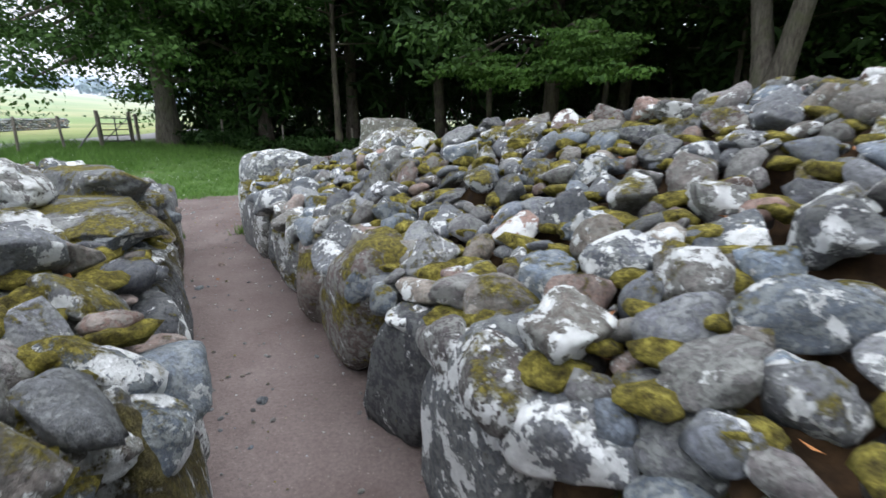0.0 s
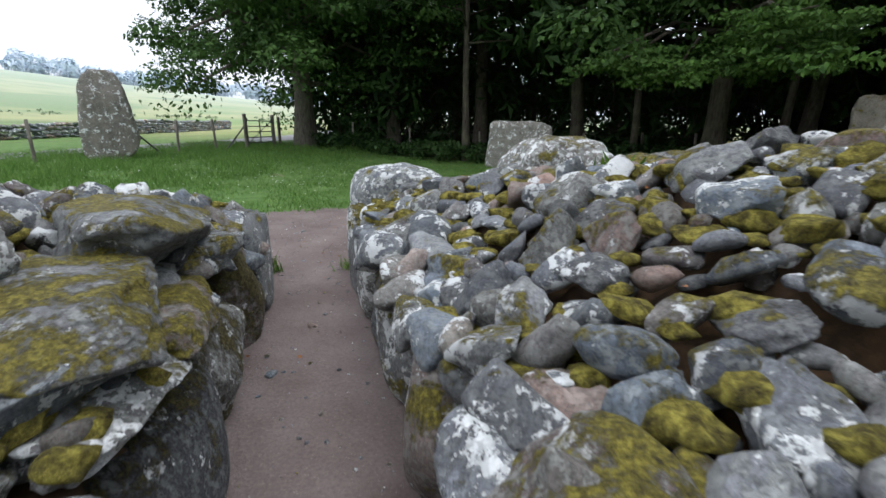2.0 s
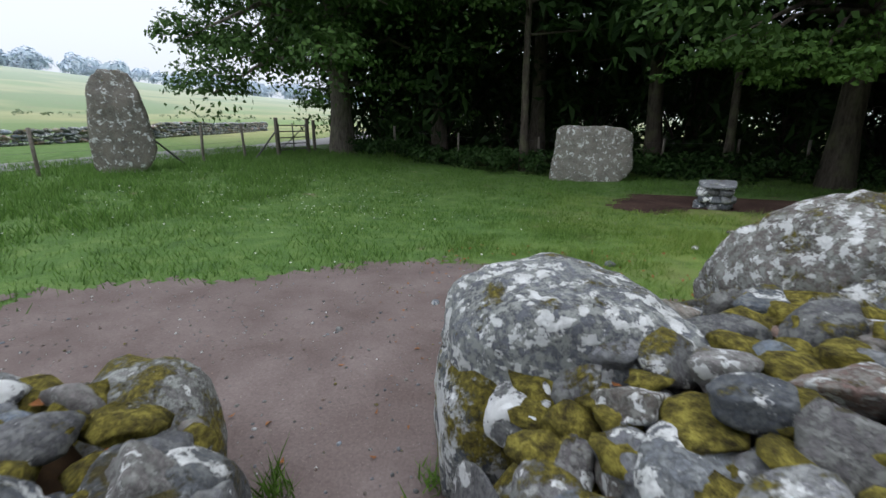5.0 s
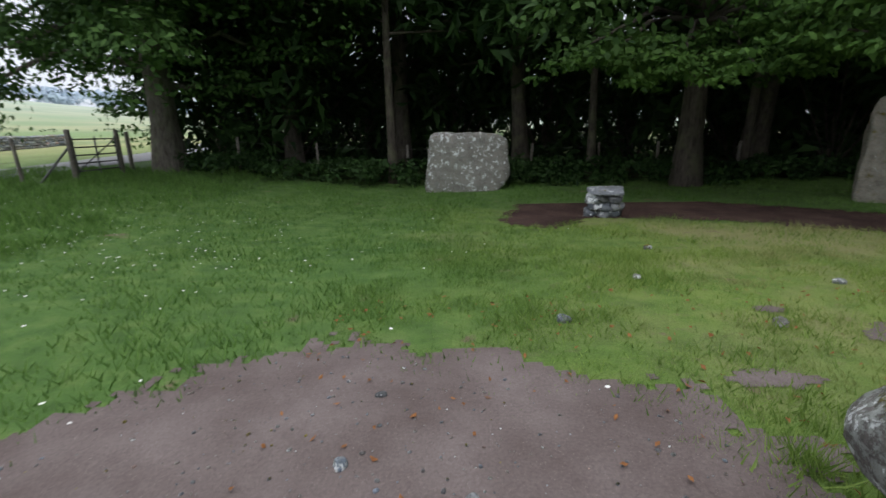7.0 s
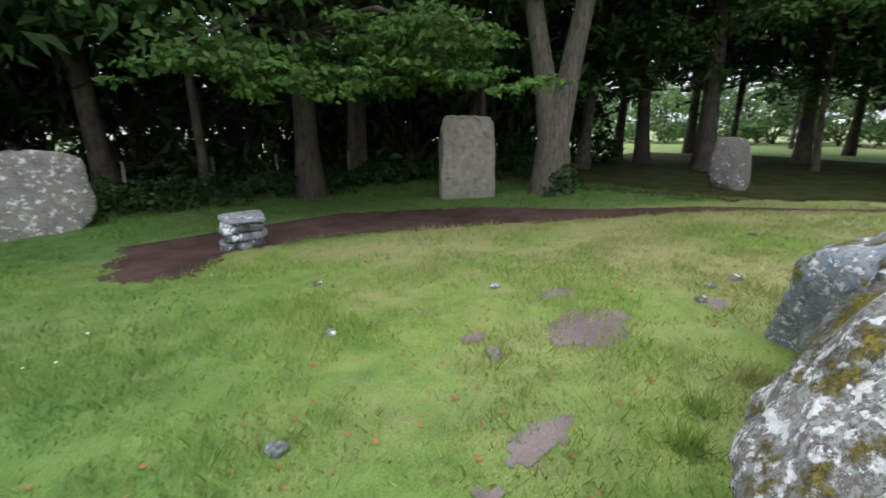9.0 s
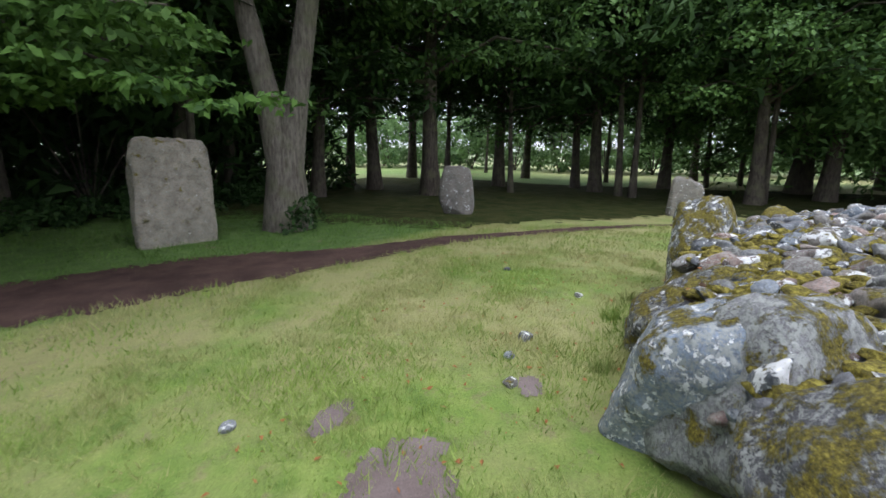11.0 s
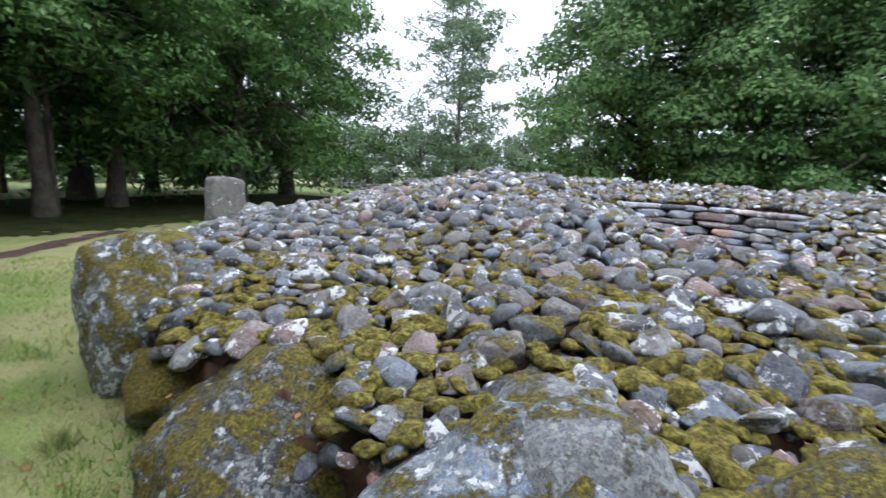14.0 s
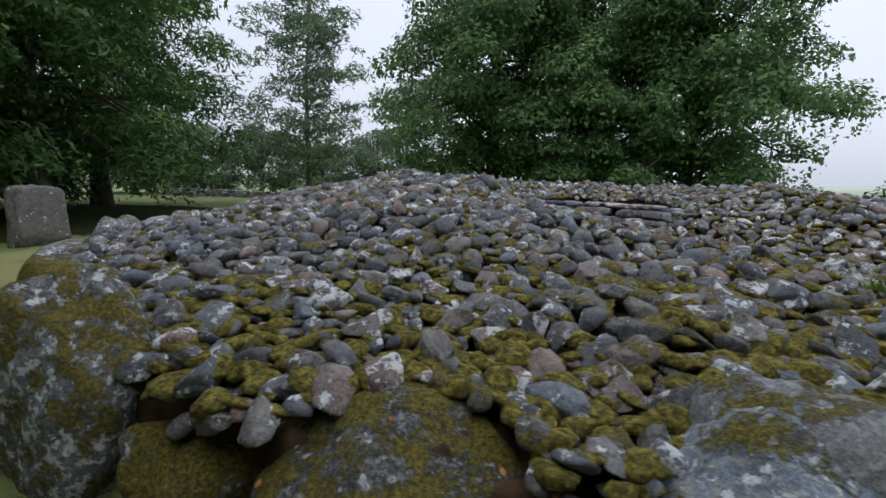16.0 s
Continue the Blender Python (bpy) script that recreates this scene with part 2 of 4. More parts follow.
def leaf_material(name, dark, light, through_light=0.3, straw=None):
    m = Mat(name, 0.6)
    m.b.inputs["Specular IOR Level"].default_value = 0.15
    rnd = m.n("NewGeometry").outputs["Random Per Island"]
    tree = m.n("ObjectInfo").outputs["Random"]
    col = m.ramp(rnd, (0.0, dark), (0.6, tuple((p + q) / 2 for p, q in zip(dark, light))), (1.0, light))
    col = m.mix(m.ramp(m.noise(0.6, 3), (0.35, 0.0), (0.7, 0.6)), col, light)
    if straw:
        col = m.mix(m.ramp(m.math("ADD", m.math("ADD", m.noise(0.8, 4, 0.6), m.drier()), m.math("MULTIPLY", rnd, 0.12)), (0.62, 0.0), (0.80, 0.65)), col, straw)
        col = m.mix(m.lush_shade(), col, m.ramp(rnd, (0.0, (0.045, 0.115, 0.022)), (1.0, (0.15, 0.28, 0.065))))
    hs = m.n("HueSaturation")
    m.link(col, hs.inputs["Color"])
    m.link(m.math("ADD", 0.8, m.math("MULTIPLY", tree, 0.4)), hs.inputs["Value"])
    m.color(hs.outputs["Color"])
    m.b.inputs["Transmission Weight"].default_value = 0.0
    trans = m.n("BsdfTranslucent")
    m.link(hs.outputs["Color"], trans.inputs["Color"])
    mixer = m.t.nodes.new("ShaderNodeMixShader")
    mixer.inputs[0].default_value = through_light
    m.link(m.b.outputs[0], mixer.inputs[1])
    m.link(trans.outputs[0], mixer.inputs[2])
    m.link(mixer.outputs[0], m.t.nodes["Material Output"].inputs["Surface"])
    return m.m


def bark_material(name, a, b):
    m = Mat(name, 0.9)
    st = m.t.nodes.new("ShaderNodeMapping")
    st.inputs["Scale"].default_value = (1, 1, 0.22)
    m.link(m.position(), st.inputs["Vector"])
    n = m.noise(14.0, 6, 0.7, st.outputs[0])
    col = m.mix(m.ramp(n, (0.35, 0.0), (0.65, 1.0)), a, b)
    col = m.mix(m.ramp(m.noise(2.2, 4), (0.5, 0.0), (0.68, 0.55)), col, (0.12, 0.13, 0.07))
    m.color(col)
    m.bump(n, 0.8, 0.05)
    return m.m


def plain_material(name, a, b, rough=0.7, scale=20.0):
    m = Mat(name, rough)
    n = m.noise(scale, 5, 0.65)
    m.color(m.mix(m.ramp(n, (0.3, 0.0), (0.7, 1.0)), a, b))
    m.bump(n, 0.4, 0.01)
    return m.m


def moss_material():
    m = Mat("moss_cushion", 0.95)
    n, f = m.noise(24.0, 6, 0.72), m.noise(190.0, 4, 0.75)
    col = m.ramp(n, (0.36, (0.050, 0.040, 0.010)), (0.5, (0.195, 0.168, 0.030)), (0.62, (0.44, 0.385, 0.075)))
    col = m.mix(0.7, col, m.ramp(f, (0.3, 0.22), (0.7, 0.75)), "OVERLAY")
    m.color(col)
    m.bump(m.math("ADD", f, m.math("MULTIPLY", n, 0.8)), 0.9, 0.03)
    return m.m


MOSS = moss_material()
STONE_PILE = stone_material("cairn_stone_mixed", True, 0.55, 0.58, 0.95)
STONE = stone_material("cairn_stone", False, 0.56, 0.82, 0.95)
# west passage boulders: moss halved in tone to paint in the passage shade
MOSSY_UPRIGHT = stone_material("mossy_passage_boulder", False, 1.16, 0.95, 0.6, moss_shade=0.5)
MOSSY_KERB = stone_material("mossy_kerb_boulder", False, 1.22, 0.5, 0.75, 0.0, 15.0, 0.65)
MOSSY_SLAB = stone_material("mossy_slab", False, 0.78, 0.98, 1.0, 0.35, 11.0, 0.5)
KERB = stone_material("kerb_boulder", False, 0.66, 0.62, 1.0, 0.0, 15.0, 0.8)
UPRIGHT = stone_material("passage_boulder", False, 0.84, 1.08, 0.78)
MEGALITH = stone_material("standing_stone_rock", False, 0.42, 0.27, 0.72, 0.7, 7.0, 0.35)
PALE_MEGALITH = stone_material("pale_standing_stone_rock", False, 0.48, 0.52, 1.25, 0.75, 8.0, 0.5)
WALL_STONE = stone_material("drystone_slab", False, 0.15, 0.35, 1.4)
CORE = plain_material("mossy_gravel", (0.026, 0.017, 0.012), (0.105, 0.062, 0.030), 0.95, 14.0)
GRASS_GROUND = ground_material()
DIRT = dirt_material("trodden_earth", (0.118, 0.092, 0.086), (0.185, 0.153, 0.146))
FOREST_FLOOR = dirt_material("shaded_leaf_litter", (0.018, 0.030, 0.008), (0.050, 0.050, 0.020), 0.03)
DARK_DIRT = dirt_material("leaf_mould_earth", (0.050, 0.032, 0.028), (0.095, 0.062, 0.052), 0.05)
# wood leaves darkened for shade, spray leaves lightened as if lit, both by colour
LEAF = leaf_material("shaded_wood_leaf", (0.008, 0.022, 0.008), (0.038, 0.082, 0.020), 0.12)
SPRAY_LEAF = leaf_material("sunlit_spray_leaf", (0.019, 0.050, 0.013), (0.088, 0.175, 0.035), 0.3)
BEECH_LEAF = leaf_material("beech_leaf", (0.022, 0.055, 0.018), (0.085, 0.165, 0.040), 0.25)
HANGING_LEAF = leaf_material("hanging_leaf", (0.030, 0.070, 0.025), (0.115, 0.21, 0.060), 0.25)
LEAF_OPEN = leaf_material("open_leaf", (0.050, 0.105, 0.045), (0.20, 0.33, 0.12), 0.35)
LEAF_LIGHT = leaf_material("birch_leaf", (0.08, 0.125, 0.075), (0.20, 0.27, 0.16))
BARK = bark_material("grey_bark", (0.07, 0.06, 0.05), (0.20, 0.18, 0.155))
DARK_BARK = bark_material("dark_bark", (0.035, 0.028, 0.022), (0.10, 0.085, 0.07))
BLADE = leaf_material("grass_blade", (0.105, 0.20, 0.035), (0.30, 0.40, 0.10), 0.3, (0.40, 0.355, 0.19))
WEED = leaf_material("weed_leaf", (0.04, 0.10, 0.015), (0.14, 0.26, 0.04))
POST = plain_material("weathered_post", (0.10, 0.09, 0.075), (0.22, 0.20, 0.17))
METAL = plain_material("galvanised_metal", (0.08, 0.082, 0.082), (0.15, 0.15, 0.148), 0.5)
ROAD = plain_material("road_asphalt", (0.16, 0.16, 0.165), (0.24, 0.24, 0.245), 0.85, 3.0)

# ---- helpers for things ----
rng = np.random.default_rng(7)


def mesh_from(name, verts, faces, material, smooth_faces=True):
    me = bpy.data.meshes.new(name)
    me.from_pydata(np.asarray(verts).tolist(), [], np.asarray(faces).tolist())
    me.materials.append(material)
    if smooth_faces:
        me.polygons.foreach_set("use_smooth", [True] * len(me.polygons))
    me.update()
    return me


def thing(name, label, category, m=None, data=None, group="", kind=""):
    ob = tagged(new(name, data), label, category, group, kind)
    if m is not None:
        ob.matrix_basis = m
    return ob


def part(name, bm_or_mesh, material, parent, label="", m=None):
    """One mesh object under a thing."""
    if isinstance(bm_or_mesh, bmesh.types.BMesh):
        me = bpy.data.meshes.new(name)
        bm_or_mesh.to_mesh(me)
        bm_or_mesh.free()
        me.materials.append(material)
    else:
        me = bm_or_mesh
    ob = tagged(new(name, me), label)
    ob.parent = parent
    if m is not None:
        ob.matrix_basis = m
    return ob


def ico(level):
    bm = bmesh.new()
    bmesh.ops.create_icosphere(bm, subdivisions=level, radius=1.0)
    v = np.array([p.co[:] for p in bm.verts])
    f = np.array([[q.index for q in p.verts] for p in bm.faces])
    bm.free()
    return v, f


ICO = {k: ico(k) for k in (1, 2, 3, 4, 5)}


def rock_shape(level, seed, planes=14, rough=0.05, box=2.6, blunt=9.0, cut=0.68, most=1.0):
    """A rounded, slightly faceted boulder inside the unit sphere."""
    g = np.random.default_rng(seed)
    v, f = ICO[level]
    n = g.normal(size=(planes, 3))
    n /= np.linalg.norm(n, axis=1)[:, None]
    d = g.uniform(cut, most, planes)
    dots = np.maximum(v @ n.T, 1e-3) / d
    r = (np.sum(dots ** blunt, axis=1) + np.sum(np.abs(v) ** box, axis=1) ** (blunt / box) * 0.8) ** (-1 / blunt)
    out = v * r[:, None]
    if rough:
        off = Vector(g.uniform(-50, 50, 3))
        bump = np.array([noise.fractal(Vector(p) * 1.7 + off, 0.75, 2.1, 6) for p in v])
        out = out * (1 + rough * bump)[:, None]
    return out / np.abs(out).max(axis=0), f


def turned(rx, ry, rz):
    return np.array(Euler((rx, ry, rz)).to_matrix())


# ---- ground ----
def ground_sheet():
    radii = [0.0] + [0.5 * 1.045 ** i for i in range(170) if 0.5 * 1.045 ** i < 2600]
    turn = 180
    verts, faces = [], []
    for r in radii:
        for k in range(turn):
            a = 2 * math.pi * k / turn
            verts.append((2 + r * math.cos(a), 6 + r * math.sin(a)))
    xy = np.array(verts)
    z = ground_height(xy[:, 0], xy[:, 1])
    for i in range(len(radii) - 1):
        for k in range(turn):
            a, b = i * turn + k, i * turn + (k + 1) % turn
            faces.append((a, b, b + turn, a + turn))
    return mesh_from("ground", np.c_[xy, z], faces, GRASS_GROUND)


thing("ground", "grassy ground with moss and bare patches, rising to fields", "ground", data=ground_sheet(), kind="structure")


def wobble(x, y, scale, seed=0.0):
    return np.array([noise.fractal(Vector((a * scale, b * scale, seed)), 0.8, 2.0, 5) for a, b in zip(np.ravel(x), np.ravel(y))]).reshape(np.shape(x))


def patch(name, label, inside, box, cell, material, lift=0.008):
    """A sheet of earth laid on the ground wherever inside(x, y) is above zero."""
    x0, y0, x1, y1 = box
    xs, ys = np.arange(x0, x1, cell), np.arange(y0, y1, cell)
    gx, gy = np.meshgrid(xs, ys)
    keep = inside(gx, gy) + 0.22 * wobble(gx, gy, 1.6, 3.0) + 0.12 * wobble(gx, gy, 6.0, 9.0) > 0
    index, verts, faces = {}, [], []
    for j in range(len(ys) - 1):
        for i in range(len(xs) - 1):
            if keep[j, i]:
                ids = []
                for q in ((j, i), (j, i + 1), (j + 1, i + 1), (j + 1, i)):
                    if q not in index:
                        index[q] = len(verts)
                        verts.append((xs[q[1]], ys[q[0]]))
                    ids.append(index[q])
                faces.append(ids)
    xy = np.array(verts)
    z = ground_height(xy[:, 0], xy[:, 1]) + lift
    return thing(name, label, "path", data=mesh_from(name, np.c_[xy, z], faces, material), kind="structure")


def bare_earth(x, y):
    """Trodden earth: the passage floor, the chamber floor and the fan outside the exit."""
    u, s = passage(x, y)
    hall = np.minimum(1.2 - np.abs(s), np.minimum(u + 3.5, 5.2 - u))
    hall = np.where(np.hypot(x - HX, y - HY) < HR + 0.5, 1.0, hall)
    a = 1 - np.hypot((x + 3.15) / 1.75, (y - 6.4) / 2.05)
    b = 1 - np.hypot((x + 4.6) / 1.9, (y - 5.6) / 1.5)
    c = 1 - np.hypot((x + 1.9) / 1.05, (y - 6.9) / 1.05)
    return np.maximum(np.maximum(hall, a * 1.6), np.maximum(b * 1.4, c * 0.9))


def worn_path(x, y):
    """Darker footpath that runs round under the trees."""
    way = [(-1.0, 13.9), (-0.2, 15.2), (2.0, 15.2), (3.9, 13.9), (5.6, 12.7), (7.0, 11.1), (8.8, 9.5), (10.5, 7.6), (12.2, 5.3), (14, 3.2), (17, -0.5)]
    wide = [0.65, 1.0, 1.2, 1.25, 1.3, 0.75, 0.5, 0.45, 0.45, 0.45, 0.45]
    best = np.full(np.shape(x), -9.0)
    for (ax, ay), (bx, by), wa, wb in zip(way, way[1:], wide, wide[1:]):
        lx, ly = bx - ax, by - ay
        k = np.clip(((x - ax) * lx + (y - ay) * ly) / (lx * lx + ly * ly), 0, 1)
        best = np.maximum(best, wa + (wb - wa) * k - np.hypot(x - ax - k * lx, y - ay - k * ly))
    return best


patch("dirt_path", "trodden brown earth path through the passage", bare_earth, (-7, -5, 4, 9.2), 0.06, DIRT)
BARE = ((0.82, 8.33, 0.44, 0.28), (-0.6, 7.8, 0.28, 0.12), (2.2, 7.75, 0.16, 0.09), (1.4, 9.0, 0.24, 0.10), (0.1, 8.9, 0.14, 0.08))


def bare_spots(x, y, spots=BARE):
    best = np.full(np.shape(x), -9.0)
    for px, py, a, b in spots:
        best = np.maximum(best, (1 - np.hypot((x - px) / a, (y - py) / b)) * 0.5)
    return best


for spot in BARE:
    patch("bare_patch", "small worn patch of brown earth in the lawn", lambda x, y: bare_spots(x, y, (spot,)), (spot[0] - 0.8, spot[1] - 0.6, spot[0] + 0.8, spot[1] + 0.6), 0.03, DIRT)
patch("forest_path", "dark leaf-littered earth footpath under the trees", worn_path, (-3, -2, 18.5, 16), 0.08, DARK_DIRT)

# ---- cairn ----
cairn = thing("cairn", "round cairn of grey lichened stones with moss and a passage", "cairn", pose(0, 0, 0))


def cairn_core():
    cell = 0.12
    xs, ys = np.arange(CX - 9.4, CX + 9.4, cell), np.arange(CY - 9.4, CY + 9.4, cell)
    gx, gy = np.meshgrid(xs, ys)
    keep = in_cairn(gx, gy, 0.3)
    z = cairn_height(gx, gy) - 0.14 + 0.05 * rng.normal(size=gx.shape)
    index, verts, faces = {}, [], []
    for j in range(len(ys) - 1):
        for i in range(len(xs) - 1):
            q4 = ((j, i), (j, i + 1), (j + 1, i + 1), (j + 1, i))
            if all(keep[q] for q in q4):
                ids = []
                for q in q4:
                    if q not in index:
                        index[q] = len(verts)
                        verts.append((gx[q], gy[q], z[q]))
                    ids.append(index[q])
                faces.append(ids)
    # skirt down to the ground round every open edge
    count = {}
    for f in faces:
        for a, b in zip(f, f[1:] + f[:1]):
            count[(a, b)] = 1
    low = {}
    for a, b in list(count):
        if (b, a) not in count:
            for k in (a, b):
                if k not in low:
                    low[k] = len(verts)
                    verts.append((verts[k][0], verts[k][1], -0.05))
            faces.append([b, a, low[a], low[b]])
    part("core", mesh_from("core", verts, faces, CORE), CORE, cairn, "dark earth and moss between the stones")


cairn_core()


def scatter(count, sizes, inside, bounds, pack, taken=None):
    """Places and sizes of stones that hardly overlap, the largest first."""
    cell = 0.4
    grid = taken if taken is not None else {}
    out = []
    sizes = np.sort(sizes)[::-1]
    x0, y0, x1, y1 = bounds
    tries = rng.uniform((x0, y0), (x1, y1), (count, 2))
    ok = inside(tries[:, 0], tries[:, 1])
    tries = tries[ok]
    for k, (x, y) in enumerate(tries):
        s = sizes[int(k * len(sizes) / len(tries))]
        i, j = int(x // cell), int(y // cell)
        free = True
        for a in (i - 1, i, i + 1):
            for b in (j - 1, j, j + 1):
                for (px, py, ps) in grid.get((a, b), ()):
                    if (x - px) ** 2 + (y - py) ** 2 < (pack * (s + ps)) ** 2:
                        free = False
                        break
                if not free:
                    break
            if not free:
                break
        if free:
            grid.setdefault((i, j), []).append((x, y, s))
            out.append((x, y, s))
    return out, grid


def boulder(name, place, size, turn, seed, material, parent, label="", level=4, rough=0.07, tilt=(0, 0), box=3.0, blunt=14.0, full=False, lean=0.0):
    """A boulder part: size is its full length, depth and height; place is the middle of its foot."""
    v, f = rock_shape(level, seed, 11, rough, box, blunt, 0.7)
    if full:
        v = (v - v.min(axis=0)) / (v.max(axis=0) - v.min(axis=0)) * 2 - 1
    v = v * np.array(size) / 2
    v[:, 1] -= lean * (v[:, 2] / size[2] + 0.5)
    v[:, 2] += size[2] / 2
    me = mesh_from(name, v, f, material)
    return part(name, me, material, parent, label, pose(*place, tilt[0], tilt[1], turn))


# kerb: place, size, turn, seed
KERBS = [
    ((-1.74, 5.56, -0.1), (1.28, 1.22, 1.08), 40, 11), ((-0.50, 6.48, -0.1), (1.40, 1.24, 1.32), 25, 12),
    ((0.42, 6.54, -0.1), (1.50, 1.04, 1.18), 6, 13), ((1.80, 6.84, -0.12), (1.06, 1.16, 1.19), -6, 14),
    ((3.12, 6.52, -0.1), (1.42, 1.06, 0.95), -10, 15), ((4.28, 6.1, -0.1), (0.75, 0.7, 0.62), -25, 16),
    ((5.25, 5.85, -0.1), (1.10, 0.85, 1.36), -30, 17), ((6.25, 5.05, -0.1), (0.75, 0.65, 0.7), -35, 18),
    ((7.05, 4.25, -0.1), (0.80, 0.70, 1.08), -45, 19),
    ((-3.25, 4.62, -0.1), (0.75, 0.65, 0.78), 125, 20), ((-4.05, 4.1, -0.1), (0.95, 0.75, 0.8), 135, 21),
]
for k, (place, size, turn, seed) in enumerate(KERBS):
    boulder("kerbstone", place, size, turn, seed, MOSSY_KERB if k in (2, 4, 5, 6, 7, 8) else KERB, cairn, level=5 if k < 7 else 4, rough=0.10, full=k != 1, lean=(0, 0.1, 0.22, 0.42, 0.2, 0, 0, 0, 0, 0, 0)[k])
# the cleft east half of the large grey kerbstone
boulder("kerbstone", (1.46, 6.62, -0.12), (0.86, 1.02, 1.20), 12, 36, KERB, cairn, level=5, rough=0.10, full=True, lean=0.3)
ang = 24.0
k = 0
while ang > -216:
    w = rng.uniform(0.8, 1.3)
    rr = float(kerb_radius(ang if ang > -180 else ang + 360)) + 0.05
    a = radians(ang)
    if not (130 < ang + 360 < 142):
        boulder("kerbstone", (CX + rr * math.cos(a), CY + rr * math.sin(a), -0.1), (w, rng.uniform(0.6, 0.85), rng.uniform(0.8, 1.1)), ang + 90, 40 + k, KERB, cairn, level=3)
    ang -= math.degrees((w * 0.97) / rr)
    k += 1


def along(u, s, z=0.0):
    return (PX + u * DX + s * DY, PY + u * DY - s * DX, z)


WAY = math.degrees(math.atan2(DY, DX))
# upright boulders that line the passage
for side, start, end in ((1, -2.0, 3.95), (-1, -1.9, 3.7)):
    u = start
    while u < end:
        w = float(rng.uniform(0.48, 0.80))
        hgt = float(rng.uniform(0.62, 0.80)) if side > 0 else float(rng.uniform(0.58, 0.80)) * (0.82 if 0.5 < u < 2.7 else 1.0)
        thick = float(rng.uniform(0.36, 0.5))
        wide = 0.25 * float(smooth(-0.7, -1.8, u))
        boulder("passage_boulder", along(u + w / 2, side * (HALF + 0.03 + thick / 2 + wide), -0.08), (w * 1.08, thick, hgt + 0.08), WAY + float(rng.uniform(-7, 7)),
                int(rng.integers(100, 999)), UPRIGHT if side > 0 else MOSSY_UPRIGHT, cairn, level=4, tilt=(0, 0), box=4.0)
        u += w
# thin slabs that stand at the mouth
boulder("upright_slab", along(3.55, 0.36, -0.05), (0.75, 0.10, 0.62), WAY + 6, 301, STONE, cairn, level=4, box=5.0)
boulder("upright_slab", along(3.50, -0.36, -0.05), (0.62, 0.12, 0.80), WAY - 4, 302, STONE, cairn, level=4, box=5.0)
# flat slabs stacked over the passage's west side
for u, s, z, size, t, seed in (
        (2.48, -0.72, 0.80, (1.05, 0.62, 0.30), 14, 311), (1.62, -0.72, 0.80, (0.92, 0.66, 0.17), 10, 312), (0.95, -0.80, 0.56, (0.72, 0.52, 0.20), -6, 313),
        (2.75, -0.58, 0.60, (0.62, 0.50, 0.24), -8, 314), (3.22, -0.58, 0.60, (0.52, 0.45, 0.24), 14, 315), (1.95, -0.56, 0.64, (0.80, 0.45, 0.18), 3, 316),
        (1.45, -0.56, 0.62, (0.65, 0.42, 0.15), -9, 317), (-0.25, -0.72, 0.66, (0.62, 0.55, 0.26), 30, 318), (0.15, -0.80, 0.72, (0.85, 0.60, 0.24), -12, 319),
        (1.00, -1.02, 0.80, (0.60, 0.50, 0.26), 30, 320), (1.68, -1.10, 0.94, (0.50, 0.42, 0.26), -25, 321), (2.15, -1.25, 0.98, (0.46, 0.38, 0.22), 50, 322)):
    boulder("slab", along(u, s, z - 0.08), size, WAY + t, seed, MOSSY_SLAB, cairn, level=5, rough=0.10, blunt=45.0, tilt=(float(rng.uniform(-6, 6)), float(rng.uniform(-6, 6))), box=9.0, full=True)

# rounded stones laid along the tops of the passage walls
for side in (1, -1):
    u = -2.1
    while u < 3.6:
        w = float(rng.uniform(0.18, 0.36))
        for s0 in ((0.42, 0.66) if side > 0 else () if 0.5 < u < 2.9 else (0.42,)):
            p = along(u + float(rng.uniform(0, 0.12)), side * (s0 + float(rng.uniform(-0.04, 0.04)) + 0.2 * float(smooth(-0.7, -1.8, u))))
            z = (0.50 if s0 < 0.5 else 0.56) - (0.10 * float(smooth(1.8, 3.4, u)) if side < 0 else 0.0)
            boulder("cap_stone", (p[0], p[1], z), (w * 1.1, w * float(rng.uniform(0.65, 0.9)), w * float(rng.uniform(0.5, 0.8))), WAY + float(rng.uniform(-40, 40)), int(rng.integers(1000, 9999)), STONE, cairn, level=4,
                    tilt=(float(rng.uniform(-14, 14)), float(rng.uniform(-14, 14))), box=2.8)
        u += w * 0.95
# the largest stones that lie on the slope
for place, size, t, seed in (((-0.42, 3.95, 0.74), (0.44, 0.38, 0.36), 20, 401), ((0.62, 4.60, 0.98), (0.50, 0.36, 0.18), 60, 402), ((-1.05, 4.55, 0.62), (0.40, 0.28, 0.20), 35, 403),
                        ((-0.95, 5.35, 0.72), (0.42, 0.30, 0.20), 15, 405), ((-1.45, 4.75, 0.58), (0.46, 0.36, 0.24), 45, 407), ((3.9, 5.2, 0.84), (0.36, 0.30, 0.24), 80, 408)):
    boulder("boulder", place, size, t, seed, STONE, cairn, level=4, tilt=(float(rng.uniform(-8, 8)), float(rng.uniform(-8, 8))), box=2.8)

